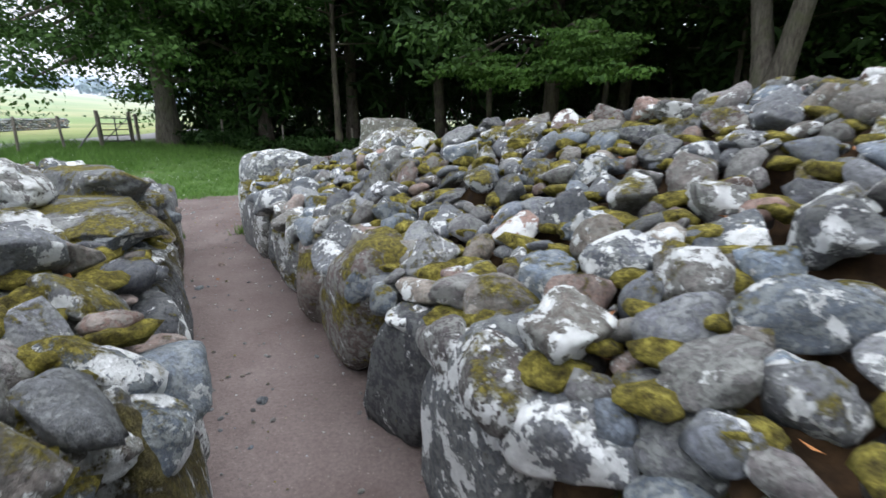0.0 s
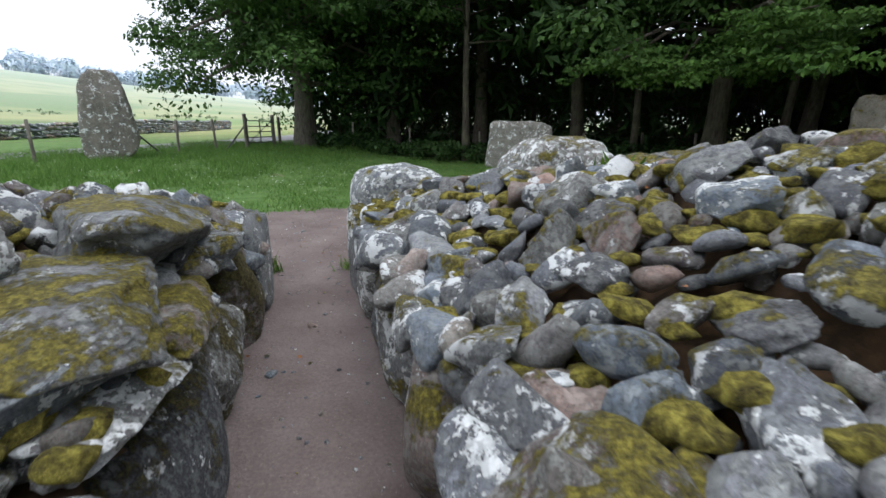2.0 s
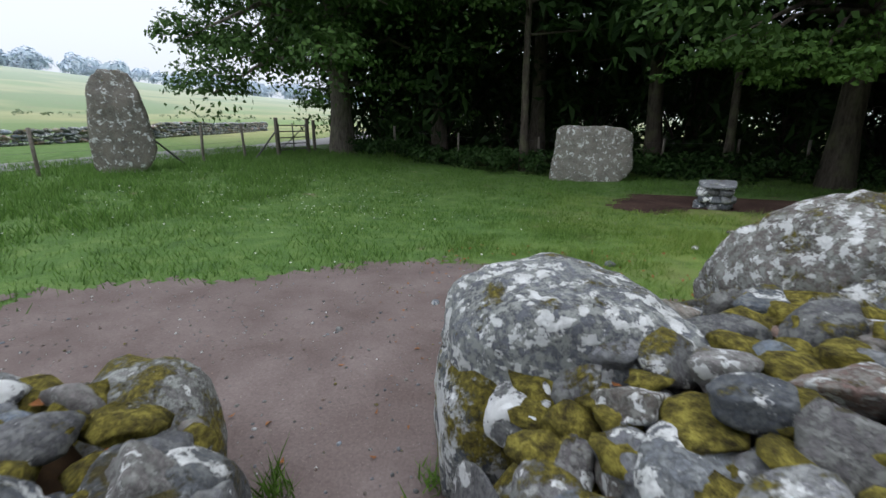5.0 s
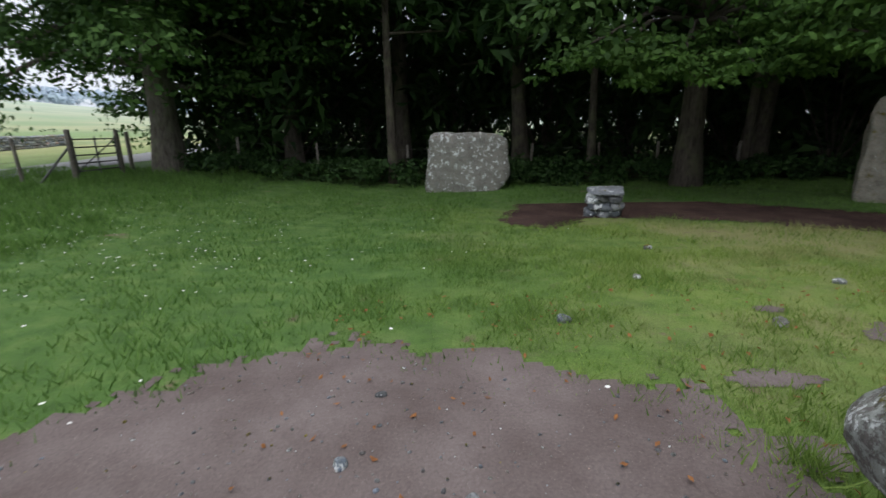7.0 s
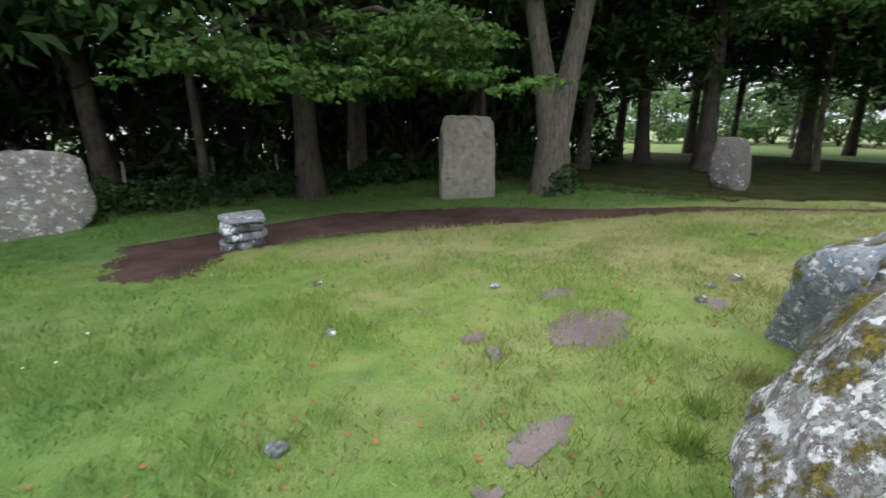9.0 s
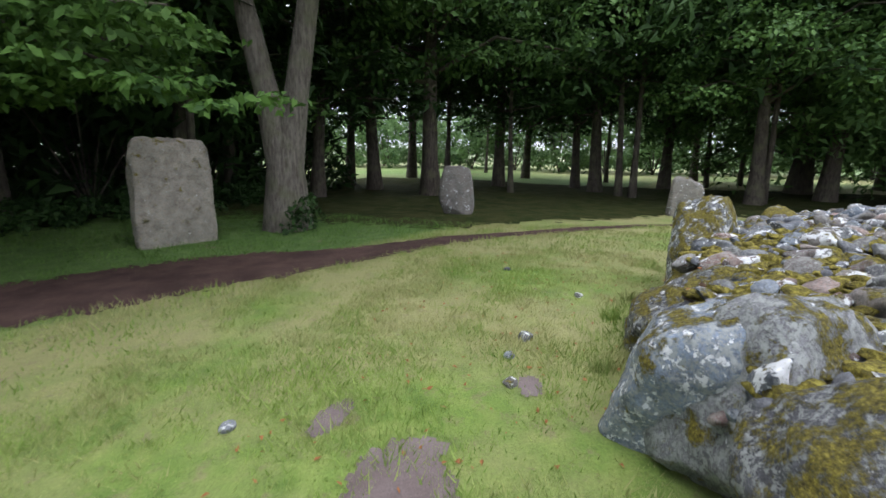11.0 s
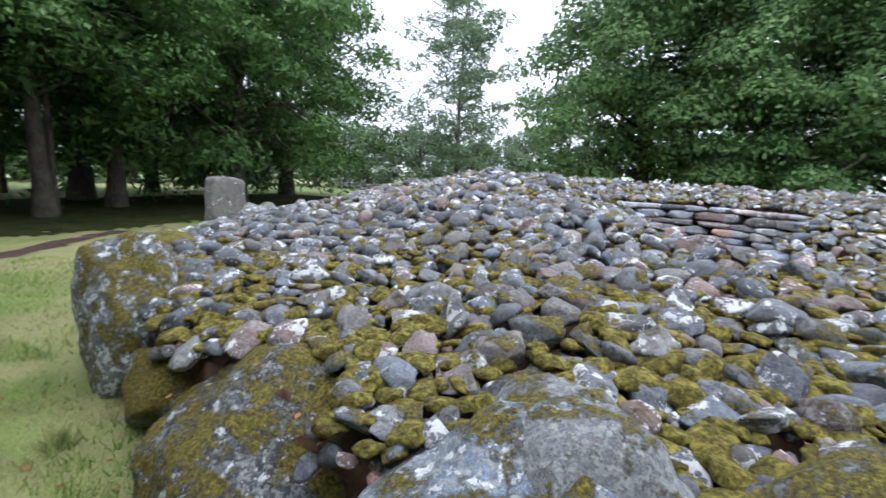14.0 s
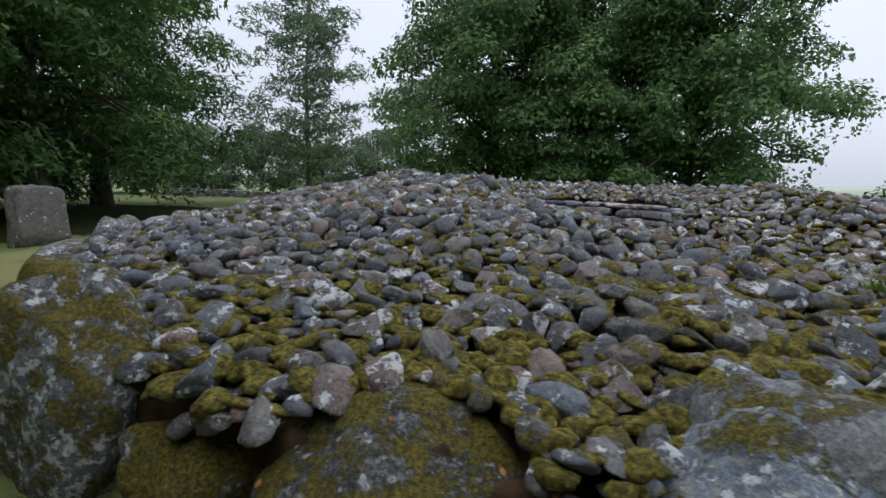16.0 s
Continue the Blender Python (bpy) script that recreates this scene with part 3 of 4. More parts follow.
# loose stones over the whole cairn
VARIANTS = [mesh_from("stone", *rock_shape(4, 500 + i, *((12, 0.10, 6.0, 44.0, 0.50, 0.86) if i % 5 else (11, 0.06, 2.6, 18.0, 0.58))), STONE) for i in range(16)]
SMALL = [rock_shape(2, 600 + i, *((13, 0.0, 6.0, 44.0, 0.52, 0.86) if i % 3 else (11, 0.0, 2.6, 18.0, 0.58))) for i in range(16)]
TINY = [rock_shape(1, 600 + i, *((13, 0.0, 6.0, 44.0, 0.52, 0.86) if i % 3 else (11, 0.0, 2.6, 18.0, 0.58))) for i in range(16)]
MIDDLE = [rock_shape(3, 600 + i, *((12, 0.10, 6.0, 44.0, 0.50, 0.86) if i % 5 else (11, 0.06, 2.6, 18.0, 0.58))) for i in range(16)]
CUSHION = [rock_shape(2, 700 + i, 6, 0.40, 2.2, 8.0, 0.7) for i in range(10)]


def near_stretch(x, y):
    u, s = passage(x, y)
    a = (u > -1.6) & (u < 4.6) & (np.abs(s - 0.3) < 2.0)
    b = (y > 4.6 - 0.05 * np.abs(x - 2)) & (x > -1.5) & (x < 5.0)
    return a | b


def on_kerb(x, y):
    best = np.zeros(np.shape(x), bool)
    for (px, py, _), (w, d, _), turn, _ in KERBS[1:5] + KERBS[6:7]:
        c, n = math.cos(radians(turn)), math.sin(radians(turn))
        best |= np.hypot(((x - px) * c + (y - py) * n) / (w * 0.38), ((y - py) * c - (x - px) * n) / (d * 0.38)) < 1
    return best


def lay_stones():
    count = 110000
    sizes = np.clip(rng.lognormal(math.log(0.059), 0.40, 4000), 0.038, 0.118)
    first, grid = scatter(count, sizes, lambda x, y: in_cairn(x, y, 0.25) & ~on_kerb(x, y), (CX - 9.2, CY - 9.2, CX + 9.2, CY + 9.2), 0.80)
    small, grid = scatter(50000, np.clip(rng.lognormal(math.log(0.046), 0.25, 3000), 0.033, 0.075), lambda x, y: in_cairn(x, y, 0.2) & (y > -3.5) & ~on_kerb(x, y), (CX - 9.2, CY - 9.2, CX + 9.2, CY + 9.2), 0.66, grid)
    stones = [(x, y, s, True) for x, y, s in first] + [(x, y, s, False) for x, y, s in small]
    big = [q for q in stones if q[3] and bool(near_stretch(q[0], q[1]))]
    big = sorted(big, key=lambda q: -q[2])[:300]
    chosen = set((q[0], q[1]) for q in big)
    all_v, all_f, n = [], [], 0
    for x, y, s, lead in stones:
        z = float(cairn_height(x, y))
        e = 0.06
        gx = (float(cairn_height(x + e, y)) - float(cairn_height(x - e, y))) / (2 * e)
        gy = (float(cairn_height(x, y + e)) - float(cairn_height(x, y - e))) / (2 * e)
        gx, gy = min(0.6, max(-0.6, gx)), min(0.6, max(-0.6, gy))
        long, wide, tall = s * rng.uniform(1.05, 1.5), s * rng.uniform(0.85, 1.1), s * rng.uniform(0.5, 0.9)
        rx, ry, rz = math.atan(gy) + rng.normal() * 0.34, -math.atan(gx) + rng.normal() * 0.34, rng.uniform(0, 6.28)
        rot = turned(rx, ry, 0) @ turned(0, 0, rz)
        zz = z + tall * 0.3 + rng.normal() * 0.018 - (0.0 if lead else 0.05)
        if (x, y) in chosen:
            ob = part("stone", VARIANTS[int(rng.integers(len(VARIANTS)))], STONE, cairn)
            ob.matrix_basis = Matrix.LocRotScale((x, y, zz), Matrix(rot.tolist()), (long, wide, tall))
        else:
            v, f = (MIDDLE if lead and s > 0.075 and bool(near_stretch(x, y)) else SMALL if y > 1.0 and abs(x - 1.5) < 6.5 else TINY)[int(rng.integers(len(SMALL)))]
            all_v.append((v * (long, wide, tall)) @ rot.T + (x, y, zz))
            all_f.append(f + n)
            n += len(v)
    # cushions of moss in the hollows
    cush, _ = scatter(70000, np.clip(rng.lognormal(math.log(0.052), 0.32, 900), 0.03, 0.09), lambda x, y: in_cairn(x, y, 0.3) & ~on_kerb(x, y) & (wobble(x, y, 0.8, 5.0) + 0.75 * smooth(3.2, 6.3, y) * smooth(-2, 1, x) + 0.5 * smooth(0.3, 0.8, -passage(x, y)[1]) * smooth(3.5, 2.0, -passage(x, y)[1]) > -0.04), (CX - 9.2, CY - 9.2, CX + 9.2, CY + 9.2), 0.9)
    mv, mf, mn = [], [], 0
    for x, y, s in cush:
        s = s * (1 + 0.25 * float(smooth(3.8, 5.6, y)))
        v, f = CUSHION[int(rng.integers(len(CUSHION)))] if bool(near_stretch(x, y)) else TINY[int(rng.integers(len(TINY)))]
        mv.append((v * (s * 1.3, s * 1.1, s * 0.5)) @ turned(rng.normal() * 0.15, rng.normal() * 0.15, rng.uniform(0, 6.28)).T + (x, y, float(cairn_height(x, y)) + 0.012 + 0.016 * float(smooth(3.6, 5.6, y))))
        mf.append(f + mn)
        mn += len(v)
    tagged(part("moss", mesh_from("moss", np.concatenate(mv), np.concatenate(mf), MOSS), MOSS, cairn, "cushions of olive-yellow moss"), kind="stuff")
    me = mesh_from("rubble", np.concatenate(all_v), np.concatenate(all_f), STONE_PILE)
    tagged(part("rubble", me, STONE_PILE, cairn, "countless smaller grey cobbles with moss"), kind="stuff")


lay_stones()


def chamber_wall():
    """Drystone courses round the open chamber, with a gap at the passage."""
    slabs = [mesh_from("wall_stone", *rock_shape(3, 800 + i, 6, 0.05, 12.0, 40.0, 0.85), WALL_STONE) for i in range(8)]
    z = -0.02
    row = 0
    while z < 1.62:
        h = float(rng.uniform(0.13, 0.22))
        a = rng.uniform(0, 0.3)
        stop = a + 2 * math.pi
        while a < stop:
            w = float(rng.uniform(0.34, 0.85))
            r = HR + 0.12 + 0.05 * row * 0.15
            x, y = HX + r * math.cos(a), HY + r * math.sin(a)
            u, s = passage(x, y)
            top = float(cairn_height(CX + (x - CX) * 1.25, CY + (y - CY) * 1.25)) - 0.05
            if not (abs(s) < 0.75 and u > -3.5) and z + h < min(top, 1.53):
                ob = part("wall_stone", slabs[int(rng.integers(len(slabs)))], WALL_STONE, cairn)
                ob.matrix_basis = pose(x, y, z + h / 2, float(rng.uniform(-3, 3)), 0, math.degrees(a) + 90 + float(rng.uniform(-5, 5))) @ Matrix.Diagonal((w * 0.53, 0.24, h * 0.53, 1))
            a += w / r
        z += h * 0.96
        row += 1


chamber_wall()

# ---- standing stones ----
def standing_stone(label, place, size, turn, seed, tilt=(0, 0), taper=0.8, box=6.0, rock=None):
    v, f = rock_shape(5, seed, 5, 0.075, box, 30.0, 0.86) if box < 8 else rock_shape(5, seed, 3, 0.075, box, 30.0, 0.97)
    v = v * np.array(size) / 2
    k = (v[:, 2] / size[2] + 0.5)
    v[:, 0] *= 1 - (1 - taper) * k
    v[:, 1] *= 1 - 0.3 * k
    v[:, 2] += size[2] / 2 - 0.15
    me = mesh_from("standing_stone", v, f, rock or MEGALITH)
    x, y = place
    return thing("standing_stone", label, "standing stone", pose(x, y, float(ground_height(x, y)), tilt[0], tilt[1], turn), me, group="ring of standing stones")


standing_stone("tall grey standing stone with a rounded mossy top by the fence", (-13.6, 12.7), (1.75, 0.7, 2.72), 47, 901, taper=0.60, box=4.0)
standing_stone("broad low block-shaped pale lichened standing stone in the grass", (-2.1, 18.5), (2.45, 0.8, 1.78), 8, 902, taper=0.90, box=11.0, rock=PALE_MEGALITH)
standing_stone("tall broad grey standing stone with pale lichen under the trees", (7.05, 15.4), (1.72, 0.5, 2.38), -28, 903, taper=0.90, box=11.0)
standing_stone("grey standing stone with a rounded top in the shade", (13.85, 10.8), (1.3, 0.45, 1.74), -86, 904, taper=0.8, box=4.5)
standing_stone("small grey standing stone with a slanting top", (17.2, 3.1), (1.35, 0.45, 1.6), -92, 905, taper=0.8)
standing_stone("pale square-topped standing stone beside the cairn", (16.25, -4.0), (1.55, 0.5, 1.98), -105, 906, taper=0.94, box=10.0)

# ---- trees ----
def limb_mesh(bm, pts, radii, sides=8):
    """A tapered tube through the points."""
    rings = []
    for i, p in enumerate(pts):
        d = (pts[min(i + 1, len(pts) - 1)] - pts[max(i - 1, 0)]).normalized()
        a = d.orthogonal().normalized()
        b = d.cross(a)
        rings.append([bm.verts.new(p + (a * math.cos(t) + b * math.sin(t)) * radii[i]) for t in (2 * math.pi * k / sides for k in range(sides))])
    for r0, r1 in zip(rings, rings[1:]):
        best = min(range(sides), key=lambda k: (r0[0].co - r1[k].co).length)
        for k in range(sides):
            f = bm.faces.new((r0[k], r0[(k + 1) % sides], r1[(k + 1 + best) % sides], r1[(k + best) % sides]))
            f.smooth = True
    bm.faces.new(rings[-1])


def leaf_cloud(centers, radii, per, size, g, flat=0.6, dome=0.7):
    """Small folded leaves round the given clump centres, spread like shingles over each clump. dome: the share that lies on its upper half."""
    vs, fs, n = [], [], 0
    for c, r in zip(centers, radii):
        m = int(per * r * r)
        d = g.normal(size=(m, 3))
        d /= np.linalg.norm(d, axis=1)[:, None]
        d[:, 2] = np.where(g.random(m) < dome, np.abs(d[:, 2]), d[:, 2])
        p = c + d * (r * g.uniform(0.3, 1.0, (m, 1)) ** 0.5 * g.uniform(0.85, 1.15, (m, 1))) * (1, 1, flat)
        up = d * 0.9 + (0, 0, 0.40) + g.normal(size=(m, 3)) * 0.5
        up /= np.linalg.norm(up, axis=1)[:, None]
        a = np.cross(up, g.normal(size=(m, 3)))
        a /= np.linalg.norm(a, axis=1)[:, None] + 1e-6
        b = np.cross(up, a)
        s = size * g.uniform(0.6, 1.3, (m, 1)) * (1.0 if size < 0.18 else 1.25)
        drop = np.array((0, 0, -0.3)) * s
        q = np.stack([p - a * s, p + b * s * 0.55, p + a * s + drop, p - b * s * 0.55], axis=1).reshape(-1, 3)
        corners = 4 if size < 0.18 else 3
        q = q.reshape(-1, 4, 3)[:, :corners].reshape(-1, 3)
        vs.append(q)
        k = np.arange(m)[:, None] * corners + n
        fs.append(np.concatenate([k + (0, 1, 2), k + (0, 2, 3)]) if corners == 4 else k + (0, 1, 2))
        n += corners * m
    return np.concatenate(vs), np.concatenate(fs)


def build_tree(name, label, height, spread, clear, girth, seed, leaf, bark, per=60, size=0.16, fork=False, low=0.0, limbs=26, droop=0.1, lumps=False):
    """A broadleaf tree: trunk with limbs, and a crown of many leaves with gaps."""
    g = np.random.default_rng(seed)
    tree = thing(name, label, "tree", pose(0, 0, 0), group="")
    bm = bmesh.new()
    stems = [(0.0, 0.0)] if not fork else [(-0.17, 0.03), (0.15, -0.03)]
    tips, rad = [], []
    for lean, ly in stems:
        pts, rs = [], []
        for i in range(9):
            k = i / 8
            bend = 0.25 * math.sin(k * 4 + seed)
            split = max(0.0, k - 0.12) * 1.2 if fork else k
            pts.append(Vector((lean * height * split * 0.9 + bend * k, ly * height * split + 0.2 * math.cos(k * 3 + seed) * k, -0.15 + height * 0.92 * k)))
            rs.append(girth * (1.0 - 0.82 * k) * (1.35 if i == 0 else 1.0) * (0.75 if fork and i > 1 else 1.0))
        limb_mesh(bm, pts, rs, 12)
        for j in range(limbs // len(stems)):
            k = clear + (0.97 - clear) * (j + g.uniform(0, 0.8)) / (limbs // len(stems))
            i = min(int(k * 8), 7)
            base = pts[i].lerp(pts[i + 1], k * 8 - i)
            a = j * 2.4 + g.uniform(-0.4, 0.4)
            reach = spread * (0.45 + 0.55 * math.sin(math.pi * min(1, (k - clear) / (1 - clear) * 0.75 + 0.25))) * g.uniform(0.7, 1.1)
            rise = reach * g.uniform(0.05, 0.5) - droop * reach * (1 - k)
            mid = base + Vector((math.cos(a) * reach * 0.5, math.sin(a) * reach * 0.5, rise * 0.75))
            end = base + Vector((math.cos(a) * reach, math.sin(a) * reach, rise - low * reach))
            r0 = girth * (1 - 0.8 * k) * 0.42
            limb_mesh(bm, [base, mid, end], [r0, r0 * 0.6, 0.02], 6)
            if lumps:
                tips += [np.array(end), np.array(base.lerp(mid, 1.0)) + g.normal(size=3) * 0.08 * spread]
                rad += [spread * g.uniform(0.18, 0.34), spread * g.uniform(0.16, 0.30)]
                continue
            for q in (0.35, 0.6, 0.85, 1.0):
                c = (base.lerp(mid, q * 2) if q < 0.5 else mid.lerp(end, q * 2 - 1))
                for e in range(2):
                    tips.append(np.array(c) + g.normal(size=3) * (0.16 * spread, 0.16 * spread, 0.08 * spread))
                    rad.append(spread * g.uniform(0.13, 0.26))
    part("trunk", bm, bark, tree)
    v, f = leaf_cloud(tips, rad, per, size, g, 0.85 if lumps else 0.6, 0.8 if lumps else 0.7)
    part("crown", mesh_from("crown", v, f, leaf, False), leaf, tree)
    return tree


def put_tree(tree, x, y, turn=0.0):
    z = float(ground_height(x, y))
    wild = np.random.default_rng(int(abs(x * 131 + y * 17)) + 3)
    tilt = pose(x, y, z, float(wild.normal() * 2.2), float(wild.normal() * 2.2), turn) @ Matrix.Scale(float(wild.uniform(0.88, 1.14)), 4)
    return copy_thing(tree, tilt) if tree.get("set") else place_first(tree, x, y, z, turn)


def place_first(tree, x, y, z, turn):
    tree["set"] = 1
    tree.matrix_basis = pose(x, y, z, 0, 0, turn)
    return tree


def add_boughs(tree, start, ends, leaf, bark, seed, per=330, size=0.075):
    """Long boughs from one place on the trunk to the given ends, hung with flat sprays of leaves."""
    g = np.random.default_rng(seed)
    back = tree.matrix_basis.inverted()
    for ex, ey, ez in ends:
        a, b = Vector(start), Vector((ex, ey, ez))
        mid = a.lerp(b, 0.55) + Vector((0, 0, 0.45))
        bm = bmesh.new()
        pts = [a.lerp(mid, k / 4) if k < 4 else mid.lerp(b, (k - 4) / 4) for k in range(9)]
        pts = [p + Vector((0, 0, 0.12 * math.sin(i * 0.8))) for i, p in enumerate(pts)]
        limb_mesh(bm, [back @ p for p in pts], [0.09 - 0.009 * k for k in range(9)], 6)
        c, r = [], []
        for k in range(26):
            q = 0.55 + 0.47 * g.random()
            i = min(int(q * 8), 7)
            p = pts[i].lerp(pts[i + 1], min(1.0, q * 8 - i))
            off = g.normal(size=3) * (0.55, 0.55, 0.10)
            off[2] -= 0.28 * math.hypot(off[0], off[1])
            c.append(np.array(back @ (p + Vector(off))))
            r.append(g.uniform(0.28, 0.55))
        bough = part("bough", bm, bark, tree)
        v, f = leaf_cloud(c, r, per, size, g, 0.30)
        part("spray", mesh_from("spray", v, f, leaf, False), leaf, bough, "hanging sprays of green leaves, colour lightened as if lit")


maple = build_tree("tree", "large spreading broadleaf tree with a dense dark crown", 14, 5.6, 0.21, 0.46, 21, BEECH_LEAF, BARK, 420, 0.105, low=0.30, limbs=60, lumps=True)
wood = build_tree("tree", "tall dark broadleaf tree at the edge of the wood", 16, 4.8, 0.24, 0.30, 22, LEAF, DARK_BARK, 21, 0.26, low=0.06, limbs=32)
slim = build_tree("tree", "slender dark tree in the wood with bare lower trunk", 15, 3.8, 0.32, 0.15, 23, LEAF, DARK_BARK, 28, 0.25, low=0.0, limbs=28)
forked = build_tree("tree", "forked grey-barked tree with low leafy boughs", 15, 5.4, 0.42, 0.50, 24, BEECH_LEAF, BARK, 95, 0.115, fork=True, low=0.16, limbs=34)
birch = build_tree("tree", "airy pale green birch tree seen beyond the cairn", 20, 5.6, 0.12, 0.26, 25, LEAF_LIGHT, BARK, 42, 0.20, limbs=36)
sycamore = build_tree("tree", "massive dense green sycamore tree beyond the cairn", 19, 7.4, 0.10, 0.55, 26, LEAF_OPEN, DARK_BARK, 150, 0.17, low=0.30, limbs=66, lumps=True)

beech = build_tree("tree", "huge dark beech tree with boughs hanging near the ground", 17, 7.2, 0.12, 0.5, 27, HANGING_LEAF, DARK_BARK, 130, 0.18, low=0.36, limbs=44, lumps=True)
for x, y, t in ((24.5, -11.5, 0), (29, -20, 120), (30, -6, 60), (35, -13, 200)):
    put_tree(beech, x, y, t)
put_tree(maple, -11.8, 20.6, 30)
oak = build_tree("tree", "dark-barked tree with low leafy boughs over the path", 14, 5.6, 0.34, 0.36, 28, BEECH_LEAF, DARK_BARK, 95, 0.12, low=0.20, limbs=36)
for x, y, t in ((4.2, 18.9, 200), (19.5, 13.2, 120), (25, -5, 40), (22.4, -1, 280), (26.5, 5.5, 80)):
    put_tree(oak, x, y, t)
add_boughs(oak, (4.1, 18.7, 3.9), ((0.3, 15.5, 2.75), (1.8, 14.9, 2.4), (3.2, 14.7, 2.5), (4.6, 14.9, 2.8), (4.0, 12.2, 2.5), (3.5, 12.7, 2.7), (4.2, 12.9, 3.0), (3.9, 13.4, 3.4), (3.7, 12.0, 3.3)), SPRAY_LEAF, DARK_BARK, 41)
for i, (x, y) in enumerate(((-8.2, 22.2), (-4.5, 24.0), (0.0, 22.6), (8.0, 22.0), (12.2, 19.8), (-10.5, 26.5), (-6.5, 28), (-2.5, 29), (2, 28), (6, 29), (10.5, 27), (14.5, 25.5), (19, 22.5), (23.5, 19), (-14.5, 30),
                          (15.5, 20.5), (17, 17.5), (21, 16.5), (20, 27), (29, 6.5), (31, 1), (27, 11), (32, 18), (36, 10), (40, -3))):
    put_tree(wood, x, y, i * 77)
for i, (x, y) in enumerate(((-4.4, 20.3), (2.0, 20.8), (6.7, 20.6), (10.8, 18.2), (23.2, 9.9), (23.8, 3.9), (24.4, 4.5), (23.0, -1.6), (36, -5), (30, 15), (36, 4), (33, -2), (42, 14), (26.5, 14))):
    put_tree(slim, x, y, i * 61)
put_tree(forked, 9.5, 14.3, 123)
for i, (x, y) in enumerate(((20, -33), (15, -60))):
    put_tree(birch, x, y, i * 97)
for i, (x, y) in enumerate(((3.2, -26), (-3.2, -27.5), (-9.3, -24.5))):
    put_tree(sycamore, x, y, i * 83)

# their haze is only the pale leaf colour, borrowed from the birch
ash = build_tree("tree", "pale hazy broadleaf tree far beyond the cairn", 8, 4.4, 0.08, 0.28, 29, LEAF_LIGHT, BARK, 70, 0.24, low=0.2, limbs=30, lumps=True)
for i, (x, y) in enumerate(((36, -41), (31, -45), (25, -49), (19.5, -53), (41, -37), (46, -32))):
    put_tree(ash, x, y, i * 67)


def build_bush(label, width, height, per, size, seed, leaf):
    g = np.random.default_rng(seed)
    bush = thing("bush", label, "bush", pose(0, 0, 0))
    bm = bmesh.new()
    c, r = [], []
    for k in range(9):
        a, out = k * 2.4, width * g.uniform(0.15, 0.45)
        end = Vector((math.cos(a) * out, math.sin(a) * out, height * g.uniform(0.5, 0.9)))
        limb_mesh(bm, [Vector((0, 0, -0.1)), end * 0.5 + Vector((0, 0, 0.1)), end], [0.05, 0.03, 0.01], 5)
    part("branchwork", bm, DARK_BARK, bush)
    for k in range(26):
        z = g.uniform(0.04, 0.85)
        out = width * 0.42 * math.sin(math.pi * (0.25 + 0.65 * z)) * g.uniform(0.5, 1)
        a = g.uniform(0, 6.28)
        c.append(np.array((math.cos(a) * out, math.sin(a) * out, z * height)))
        r.append(width * g.uniform(0.13, 0.22))
    v, f = leaf_cloud(c, r, per, size, g, 0.9, 0.15)
    part("foliage", mesh_from("foliage", v, f, leaf, False), leaf, bush)
    return bush


# added filler that closes bright gaps behind the wood, in the darkened leaf colour
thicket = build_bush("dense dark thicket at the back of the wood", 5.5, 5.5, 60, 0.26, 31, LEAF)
hedge = build_bush("tall light green hedge bush beyond the trees", 6.5, 7.0, 45, 0.28, 33, LEAF_OPEN)
for i in range(34):
    put_tree(hedge, 50 - 0.012 * (i - 14) ** 2 + 5 * (i % 2), -34 + i * 2.3, i * 47)
for i, (x, y) in enumerate(((14, -58), (20, -55), (26, -53), (32, -50), (38, -46), (44, -41))):
    put_tree(hedge, x, y, i * 39)
hazel = build_bush("rounded green bush in the open field", 4.0, 3.4, 70, 0.20, 32, LEAF)
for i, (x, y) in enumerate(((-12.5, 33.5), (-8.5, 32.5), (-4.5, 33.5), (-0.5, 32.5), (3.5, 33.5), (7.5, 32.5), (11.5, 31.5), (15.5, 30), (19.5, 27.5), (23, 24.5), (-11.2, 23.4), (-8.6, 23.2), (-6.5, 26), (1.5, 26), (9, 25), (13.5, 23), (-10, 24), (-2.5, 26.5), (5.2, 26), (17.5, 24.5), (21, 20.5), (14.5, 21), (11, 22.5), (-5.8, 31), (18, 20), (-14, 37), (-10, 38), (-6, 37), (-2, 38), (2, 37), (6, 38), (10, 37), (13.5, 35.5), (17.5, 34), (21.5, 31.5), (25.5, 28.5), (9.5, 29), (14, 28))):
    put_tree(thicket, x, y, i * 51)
for i, (x, y) in enumerate(((-21, -22), (-26, -21), (-30, -16))):
    put_tree(hazel, x, y, i * 71)

# ---- fence, gate, field wall, road ----
def tube(bm, a, b, r, sides=8):
    limb_mesh(bm, [Vector(a), Vector(a).lerp(Vector(b), 0.5), Vector(b)], [r, r, r], sides)


def on_ground(x, y, up=0.0):
    return Vector((x, y, float(ground_height(x, y)) + up))


fence = thing("fence", "wire fence on thin grey posts along the field", "fence", pose(0, 0, 0))
FIELD_POSTS = [(-15.0, 6.5), (-14.85, 9.0), (-14.7, 11.25), (-14.3, 13.9), (-14.15, 15.75), (-13.9, 17.4)]


def fence_post(parent, x, y, h, lean=0.0):
    bm = bmesh.new()
    p = on_ground(x, y, -0.2)
    tube(bm, p, p + Vector((lean, 0, h + 0.2)), 0.045, 6)
    part("post", bm, POST, parent)


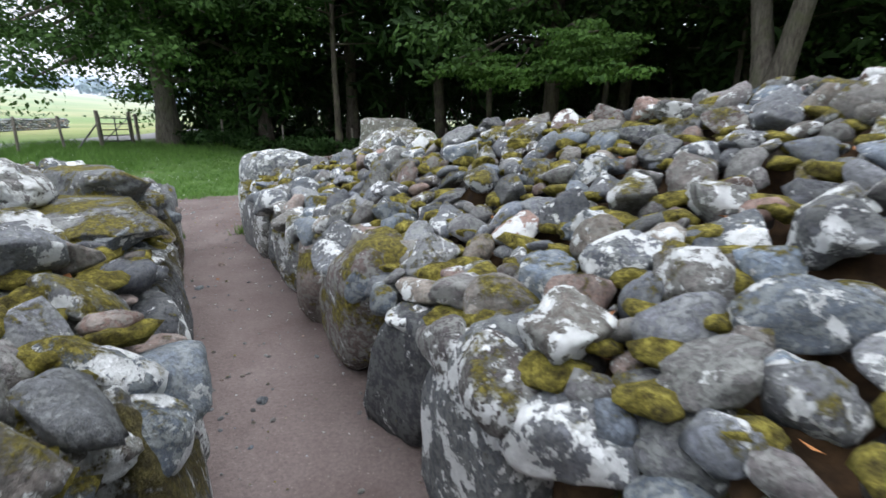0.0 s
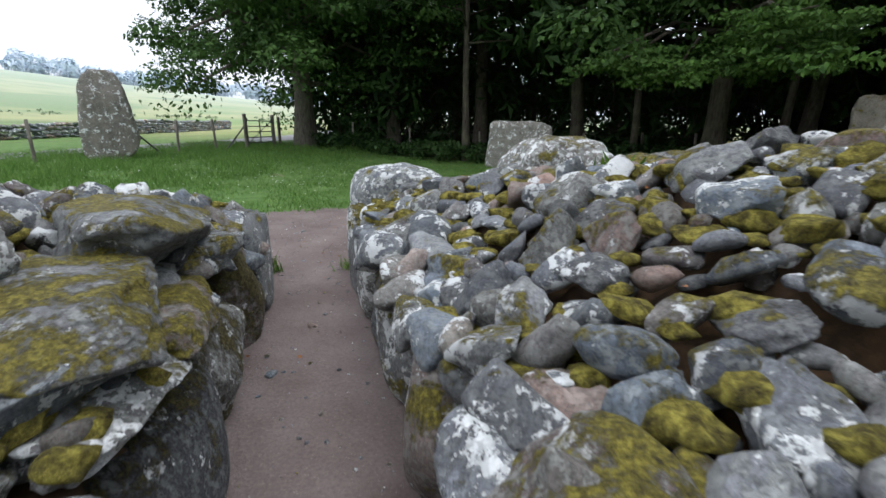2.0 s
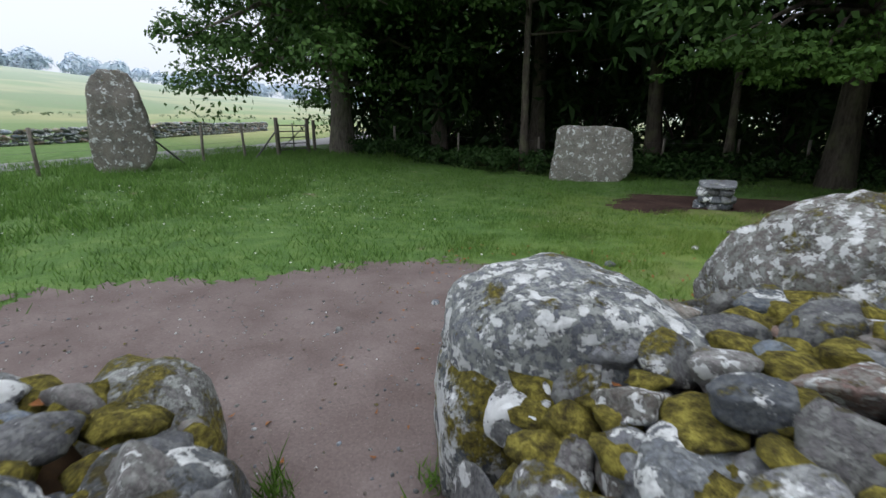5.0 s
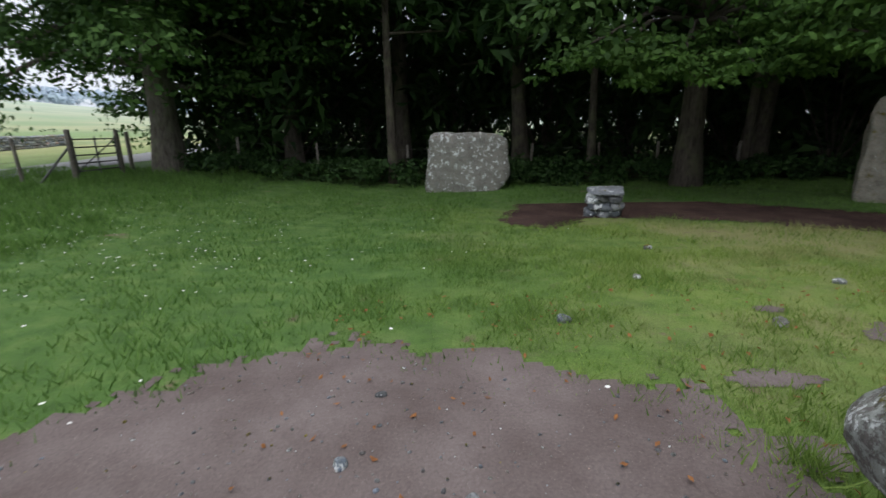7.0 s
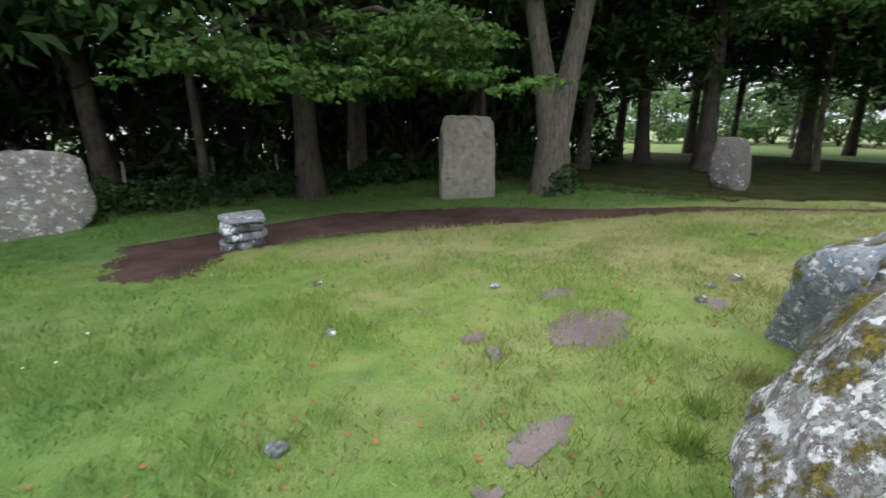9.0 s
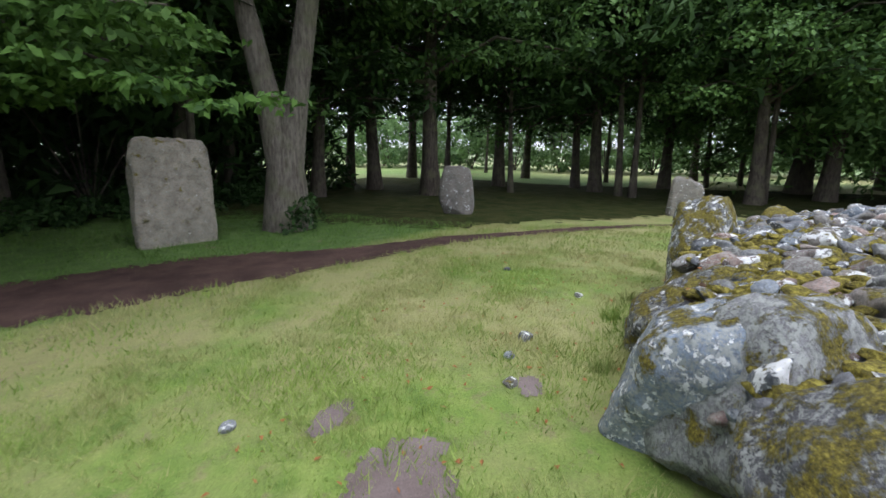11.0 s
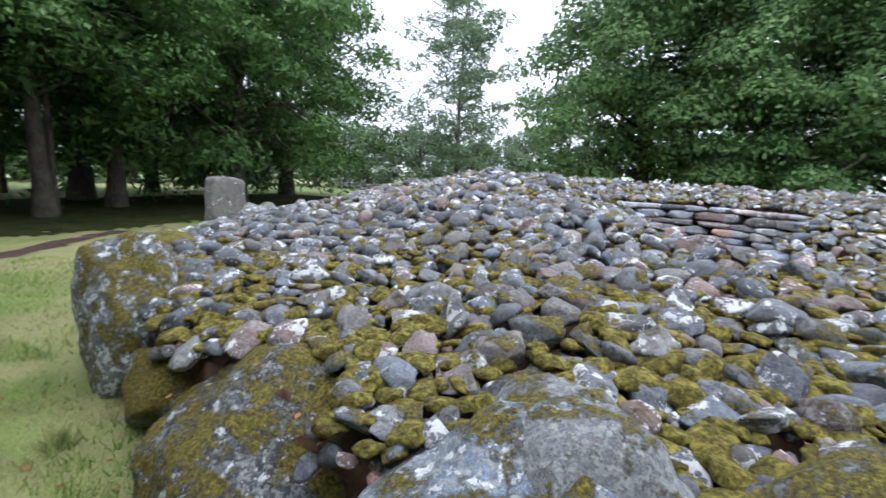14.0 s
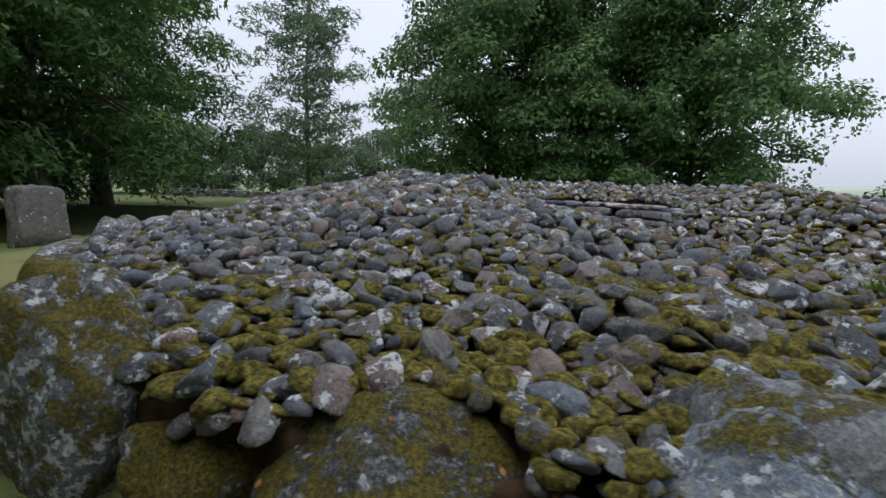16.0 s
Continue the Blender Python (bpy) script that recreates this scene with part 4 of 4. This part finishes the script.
for x, y in FIELD_POSTS:
    fence_post(fence, x, y, 1.15, float(rng.uniform(-0.08, 0.08)))
for a, b in (((-14.3, 13.9), (-14.45, 12.6)), ((-14.3, 13.9), (-14.4, 15.2)), ((-13.0, 18.2), (-13.25, 17.2))):
    bm = bmesh.new()
    tube(bm, on_ground(*a, 1.0), on_ground(*b, 0.0), 0.03, 6)
    part("brace", bm, METAL, fence)
for h in (0.25, 0.55, 0.85, 1.08):
    bm = bmesh.new()
    for a, b in zip(FIELD_POSTS, FIELD_POSTS[1:]):
        tube(bm, on_ground(*a, h), on_ground(*b, h), 0.004, 4)
    part("wire", bm, METAL, fence)

wood_fence = thing("fence", "low fence of thin pale posts along the wood", "fence", pose(0, 0, 0))
WOOD_POSTS = [(-9.5, 20.6), (-7.0, 20.9), (-4.0, 21.2), (-1.4, 21.3), (0.1, 21.2), (2.3, 21.0), (4.1, 20.7), (6.4, 20.3)]
for x, y in WOOD_POSTS:
    fence_post(wood_fence, x, y, 1.15, float(rng.uniform(-0.05, 0.05)))
for h in (0.5, 1.0):
    bm = bmesh.new()
    for a, b in zip(WOOD_POSTS, WOOD_POSTS[1:]):
        tube(bm, on_ground(*a, h), on_ground(*b, h), 0.004, 4)
    part("wire", bm, METAL, wood_fence)

gate = thing("gate", "weathered metal field gate, closed, with five bars", "gate", pose(0, 0, 0))
GA, GB = (-13.0, 18.2), (-13.1, 20.0)
for h in (0.2, 0.42, 0.64, 0.86, 1.08):
    bm = bmesh.new()
    tube(bm, on_ground(*GA, h), on_ground(*GB, h), 0.02, 8)
    part("bar", bm, METAL, gate)
for q in (GA, GB, ((GA[0] + GB[0]) / 2, (GA[1] + GB[1]) / 2)):
    bm = bmesh.new()
    tube(bm, on_ground(*q, 0.1), on_ground(*q, 1.15), 0.025, 8)
    part("upright", bm, METAL, gate)
bm = bmesh.new()
tube(bm, on_ground(*GA, 0.2), on_ground(*GB, 1.08), 0.018, 8)
part("diagonal_bar", bm, METAL, gate)
for q, h in (((-12.97, 18.05), 1.35), ((-13.13, 20.15), 1.35), ((-13.6, 21.3), 1.3)):
    bm = bmesh.new()
    tube(bm, on_ground(*q, -0.1), on_ground(*q, h), 0.07, 8)
    part("gate_post", bm, POST, gate)


def drystone_run(name, label, pts, height, thick, seed):
    """A low tumbled drystone wall along the points, stone by stone in one mesh."""
    g = np.random.default_rng(seed)
    wall = thing(name, label, "wall", pose(0, 0, 0), kind="structure")
    vs, fs, n = [], [], 0
    for (ax, ay), (bx, by) in zip(pts, pts[1:]):
        length = math.hypot(bx - ax, by - ay)
        turn = math.atan2(by - ay, bx - ax)
        z = 0.0
        while z < height * g.uniform(0.85, 1.1):
            h = g.uniform(0.16, 0.26)
            d = g.uniform(0, 0.3)
            while d < length:
                w = g.uniform(0.3, 0.6)
                v, f = SMALL[int(g.integers(len(SMALL)))]
                x, y = ax + (bx - ax) * d / length, ay + (by - ay) * d / length
                rot = turned(g.normal() * 0.12, g.normal() * 0.12, turn + g.normal() * 0.15)
                vs.append((v * (w * 0.6, thick * 0.55, h * 0.62)) @ rot.T + (x, y, float(ground_height(x, y)) + z + h / 2))
                fs.append(f + n)
                n += len(v)
                d += w
            z += h * 0.9
    tagged(part("stonework", mesh_from("stonework", np.concatenate(vs), np.concatenate(fs), STONE_PILE), STONE_PILE, wall), kind="stuff")


drystone_run("field_wall", "low mossy drystone field wall beyond the road", [(-31, 8), (-29.5, 16), (-29.5, 22), (-30.5, 28), (-32, 34), (-36, 46)], 0.85, 0.5, 71)
drystone_run("far_wall", "low grey stone wall across the grass beyond the cairn", [(24, -36), (30, -37), (36, -36)], 0.7, 0.6, 72)


def road_sheet():
    pts = [(-19.5, -30), (-19.0, 0), (-18.4, 10), (-17.8, 16), (-17.4, 21), (-17.6, 26), (-19, 34), (-24, 50)]
    verts, faces = [], []
    for i in range(len(pts) - 1):
        for k in range(8):
            x = pts[i][0] + (pts[i + 1][0] - pts[i][0]) * k / 8
            y = pts[i][1] + (pts[i + 1][1] - pts[i][1]) * k / 8
            for off in (-1.7, -0.85, 0, 0.85, 1.7):
                verts.append((x + off, y, float(ground_height(x + off, y)) + 0.02))
    rows = len(verts) // 5
    for r in range(rows - 1):
        for c in range(4):
            faces.append((r * 5 + c, r * 5 + c + 1, r * 5 + c + 6, r * 5 + c + 5))
    return mesh_from("road", verts, faces, ROAD)


thing("road", "narrow grey asphalt lane behind the fence", "road", data=road_sheet(), kind="structure")

# ---- low stone plinth beside the path ----
plinth = thing("plinth", "low drystone information plinth with a pale slanted slab", "plinth", pose(0.5, 14.5, float(ground_height(0.5, 14.5)), 0, 0, -14))
PLINTH_STONES = [mesh_from("block", *rock_shape(3, 850 + i, 6, 0.05, 6.0, 14.0, 0.8), STONE) for i in range(5)]
for row in range(3):
    for k in range(3):
        off = 0.06 if row % 2 else -0.06
        ob = part("block", PLINTH_STONES[(row * 3 + k) % 5], STONE, plinth)
        ob.matrix_basis = pose((k - 1) * 0.215 + off * 0.5, 0, 0.06 + row * 0.145, 0, 0, float(rng.uniform(-4, 4))) @ Matrix.Diagonal((0.145, 0.205, 0.102, 1))
v, f = rock_shape(4, 861, 5, 0.02, 8.0, 18.0, 0.9)
part("cap_slab", mesh_from("cap_slab", v * (0.35, 0.23, 0.028), f, STONE), STONE, plinth, "pale slanted stone slab", pose(0, 0, 0.50, 14, -3, 0))

# ---- loose pebbles on the grass and earth ----
PEBBLES = [mesh_from("pebble", *rock_shape(3, 870 + i, 8, 0.03), STONE) for i in range(4)]
for i, (x, y, s) in enumerate(((3.13, 7.85, 0.075), (0.0, 8.62, 0.06), (0.12, 11.4, 0.06), (-1.6, 8.8, 0.055), (2.7, 7.95, 0.05), (2.2, 7.9, 0.06), (4.6, 7.3, 0.05), (-3.0, 7.1, 0.035), (-3.5, 6.4, 0.03), (-2.4, 6.9, 0.03), (-2.9, 7.7, 0.03),
                              (-1.9, 3.4, 0.03), (-0.85, 1.9, 0.03), (-2.0, 4.0, 0.035), (1.2, 9.6, 0.05), (-0.6, 9.9, 0.045), (5.8, 8.3, 0.05))):
    ob = thing("pebble", "small pale grey pebble on the ground", "pebble", data=PEBBLES[i % 4], group="loose pebbles")
    ob.matrix_basis = pose(x, y, float(ground_height(x, y)) + s * 0.25, 0, 0, i * 40) @ Matrix.Diagonal((s * 1.3, s, s * 0.7, 1))


# ---- grass and undergrowth ----
def off_limits(x, y):
    r = np.hypot(x - CX, y - CY)
    rk = kerb_radius(np.degrees(np.arctan2(y - CY, x - CX)))
    fuzz = np.abs(wobble(x, y, 40.0, 1.0)) * 0.45
    return (r < rk - 0.15) | (bare_earth(x, y) + 0.22 * wobble(x, y, 1.6, 3.0) > fuzz) | (worn_path(x, y) > 0.05 + fuzz * 0.6) | (bare_spots(x, y) > 0.05 + fuzz)


def blades(count, box, low, high, width, seed):
    g = np.random.default_rng(seed)
    p = g.uniform(box[:2], box[2:], (count, 2))
    p = p[~off_limits(p[:, 0], p[:, 1])]
    thin = wobble(p[:, 0], p[:, 1], 0.9, 2.0) + 0.5 * wobble(p[:, 0], p[:, 1], 4.0, 6.0)
    keep = thin > g.uniform(-0.9, 0.15, len(p))
    p, thin = p[keep], thin[keep]
    n = len(p)
    h = g.uniform(low, high, n) * np.clip(1.0 + 0.8 * thin, 0.4, 1.8)
    a = g.uniform(0, 6.28, n)
    w = width * g.uniform(0.6, 1.3, n)
    z = ground_height(p[:, 0], p[:, 1]) - 0.01
    lean = h * g.uniform(0.2, 1.0, n)
    b = g.uniform(0, 6.28, n)
    q = np.empty((n, 3, 3))
    q[:, 0] = np.c_[p[:, 0] - np.cos(a) * w, p[:, 1] - np.sin(a) * w, z]
    q[:, 1] = np.c_[p[:, 0] + np.cos(a) * w, p[:, 1] + np.sin(a) * w, z]
    q[:, 2] = np.c_[p[:, 0] + np.cos(b) * lean, p[:, 1] + np.sin(b) * lean, z + h]
    return q.reshape(-1, 3), np.arange(3 * n).reshape(-1, 3)


def lay_grass(label, *args):
    v, f = blades(*args)
    thing("grass", label, "grass", data=mesh_from("grass", v, f, BLADE, False), kind="stuff")


lay_grass("short green and yellowing lawn grass", 280000, (-3.5, 6.0, 7.5, 11.5), 0.014, 0.045, 0.0032, 81)
lay_grass("meadow grass with dull green blades", 190000, (-14, 3.5, 12, 19.5), 0.03, 0.10, 0.007, 82)
lay_grass("tall rough grass along the field fence", 45000, (-18, 5, -8, 22), 0.08, 0.20, 0.010, 83)


def undergrowth():
    """Nettles and seedlings along the foot of the wood."""
    g = np.random.default_rng(84)
    c, r = [], []
    for k in range(420):
        x = g.uniform(-11, 15)
        y = 20.3 + g.normal() * 0.7 - 0.03 * max(x, 0) ** 1.4
        c.append(np.array((x, y, float(ground_height(x, y)) + g.uniform(0.1, 0.55))))
        r.append(g.uniform(0.22, 0.42))
    for x, y in ((9.0, 13.8), (9.3, 13.7), (10.1, 14.0), (10.3, 14.3)):
        for k in range(4):
            c.append(np.array((x + g.normal() * 0.12, y + g.normal() * 0.12, -0.2 + 0.2 * k)))
            r.append(0.28)
    v, f = leaf_cloud(c, r, 420, 0.075, g, 0.8)
    thing("undergrowth", "leafy nettles and seedlings at the foot of the wood", "undergrowth", data=mesh_from("undergrowth", v, f, LEAF, False), kind="stuff")


undergrowth()


def far_woods():
    """Tree belts on the distant hill."""
    g = np.random.default_rng(85)
    c, r = [], []
    for k in range(330):
        az = radians(g.uniform(22, 100))
        d = g.uniform(395, 440)
        x, y = -math.sin(az) * d, math.cos(az) * d
        c.append(np.array((x, y, float(ground_height(x, y)) + g.uniform(1, 6) + 3 * math.sin(k * 0.3) ** 2)))
        r.append(g.uniform(3, 7))
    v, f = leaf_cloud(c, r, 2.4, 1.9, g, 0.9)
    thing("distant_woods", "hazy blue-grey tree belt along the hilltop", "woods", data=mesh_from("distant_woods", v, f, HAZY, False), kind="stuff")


def hedgerows():
    """Low gorse and hedge lines across the far fields."""
    g = np.random.default_rng(86)
    c, r = [], []
    for d0, a0, a1, n in ((110, 24, 80, 120),):
        for k in range(n):
            az = radians(g.uniform(a0, a1))
            d = d0 * (1 + g.normal() * 0.03)
            x, y = -math.sin(az) * d, math.cos(az) * d
            c.append(np.array((x, y, float(ground_height(x, y)) + 0.3 * d / 80)))
            r.append(g.uniform(0.25, 0.55))
    v, f = leaf_cloud(c, r, 60, 0.22, g, 0.6)
    thing("hedgerow", "broken lines of gorse and hedge across the far fields", "hedge", data=mesh_from("hedgerow", v, f, LEAF_LIGHT, False), kind="stuff")


hedgerows()
# haze is put into this foliage colour as a pale blue-grey
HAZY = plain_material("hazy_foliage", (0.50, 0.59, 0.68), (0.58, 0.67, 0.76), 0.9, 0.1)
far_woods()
# litter sheets in a very dark colour that paints in the canopy's shade
patch("forest_floor", "leaf litter under the trees, coloured dark for their shade", lambda x, y: np.minimum(y - 20.6 + 0.02 * np.maximum(x, 0) ** 1.6, 34 - y) * 0.5, (-13, 11, 26, 34), 0.25, FOREST_FLOOR, 0.012)
patch("forest_floor", "leaf litter and thin grass under the trees, coloured dark for shade", lambda x, y: np.minimum(np.maximum(x - 18.0 + 0.05 * np.abs(y - 3), np.minimum(0.73 * x + 0.68 * y - 14.9, x - 10.5)), 31 - x) * 0.4, (10, -22, 33, 21), 0.2, FOREST_FLOOR, 0.012)


# ---- small things: grit, fallen leaves, tufts ----
def grit():
    g = np.random.default_rng(91)
    p = g.uniform((-6.5, -1), (1.5, 8.6), (9000, 2))
    p = p[bare_earth(p[:, 0], p[:, 1]) > 0.15][:2600]
    v0, f0 = ICO[1]
    vs, fs = [], []
    for k, (x, y) in enumerate(p):
        r = 0.004 + 0.010 * g.random() ** 3
        vs.append(v0 * (r * 1.3, r, r * 0.7) @ turned(0, 0, g.uniform(0, 6.28)).T + (x, y, float(ground_height(x, y)) + 0.009))
        fs.append(f0 + k * len(v0))
    thing("grit", "fine pale grit scattered over the trodden earth", "grit", data=mesh_from("grit", np.concatenate(vs), np.concatenate(fs), STONE_PILE), kind="stuff")


def fallen_leaves():
    g = np.random.default_rng(92)
    qs = []
    for k in range(1500):
        x, y = g.uniform(-3.5, 7), g.uniform(0, 9.5)
        if bool(in_cairn(x, y, 0.1)):
            z = float(cairn_height(x, y)) + 0.015
        elif math.hypot(x - CX, y - CY) > 8.9 or g.random() < 0.15:
            z = float(ground_height(x, y)) + 0.02
        else:
            continue
        a, s, b = g.uniform(0, 6.28), g.uniform(0.012, 0.028), g.uniform(-0.012, 0.012, 4)
        c, d = math.cos(a) * s, math.sin(a) * s
        qs.append([(x - c, y - d, z + b[0]), (x - d * 0.5, y + c * 0.5, z + b[1]), (x + c, y + d, z + b[2]), (x + d * 0.5, y - c * 0.5, z + b[3])])
    v = np.array(qs).reshape(-1, 3)
    thing("fallen_leaves", "small rust-brown fallen leaves on stones and grass", "leaf litter", data=mesh_from("fallen_leaves", v, np.arange(len(v)).reshape(-1, 4), DEAD_LEAF, False), kind="stuff")


def tuft(x, y, z, count, height, material, label, seed, width=0.006):
    g = np.random.default_rng(seed)
    vs = []
    for k in range(count):
        a, b = g.uniform(0, 6.28), g.uniform(0, 6.28)
        px, py = x + g.normal() * 0.05, y + g.normal() * 0.05
        h, l = height * g.uniform(0.5, 1.2), height * g.uniform(0.2, 0.9)
        vs += [(px - math.cos(a) * width, py - math.sin(a) * width, z), (px + math.cos(a) * width, py + math.sin(a) * width, z), (px + math.cos(b) * l, py + math.sin(b) * l, z + h)]
    thing("grass_tuft", label, "grass", data=mesh_from("grass_tuft", vs, np.arange(len(vs)).reshape(-1, 3), material, False))


DEAD_LEAF = plain_material("dead_leaf", (0.16, 0.06, 0.02), (0.34, 0.15, 0.05), 0.8, 30.0)
grit()
fallen_leaves()
tuft(-2.92, 4.95, 0.02, 70, 0.16, WEED, "fresh green grass tuft at the passage mouth", 93)
tuft(-2.3, 5.2, 0.02, 70, 0.16, WEED, "fresh green grass tuft at the boulder's foot", 94)
tuft(-0.15, 4.45, 1.08, 18, 0.09, WEED, "small leafy weed growing between the cairn stones", 95, 0.02)
for i, (x, y) in enumerate(((-0.1, 7.25), (0.3, 7.3), (0.9, 7.2), (2.6, 7.2), (3.9, 7.0), (-0.9, 7.1), (-1.4, 6.6), (4.6, 6.7))):
    tuft(x, y, 0.02, 110, 0.15, BLADE, "green grass tuft against the kerb boulders", 100 + i)


def daisies():
    g = np.random.default_rng(95)
    qs = []
    for k in range(420):
        x, y = -8 + g.normal() * 2.4, 11.5 + g.normal() * 2.2
        z, s, a = float(ground_height(x, y)) + g.uniform(0.06, 0.13), g.uniform(0.010, 0.018), g.uniform(0, 6.28)
        qs.append([(x + s * math.cos(a + k2 * 1.2566), y + s * math.sin(a + k2 * 1.2566), z + g.uniform(-0.004, 0.004)) for k2 in range(5)])
    v = np.array(qs).reshape(-1, 3)
    thing("daisies", "tiny white daisies scattered through the meadow grass", "flowers", data=mesh_from("daisies", v, np.arange(len(v)).reshape(-1, 5), PETAL, False), kind="stuff")


PETAL = plain_material("white_petal", (0.70, 0.70, 0.66), (0.80, 0.80, 0.78), 0.7, 40.0)
daisies()
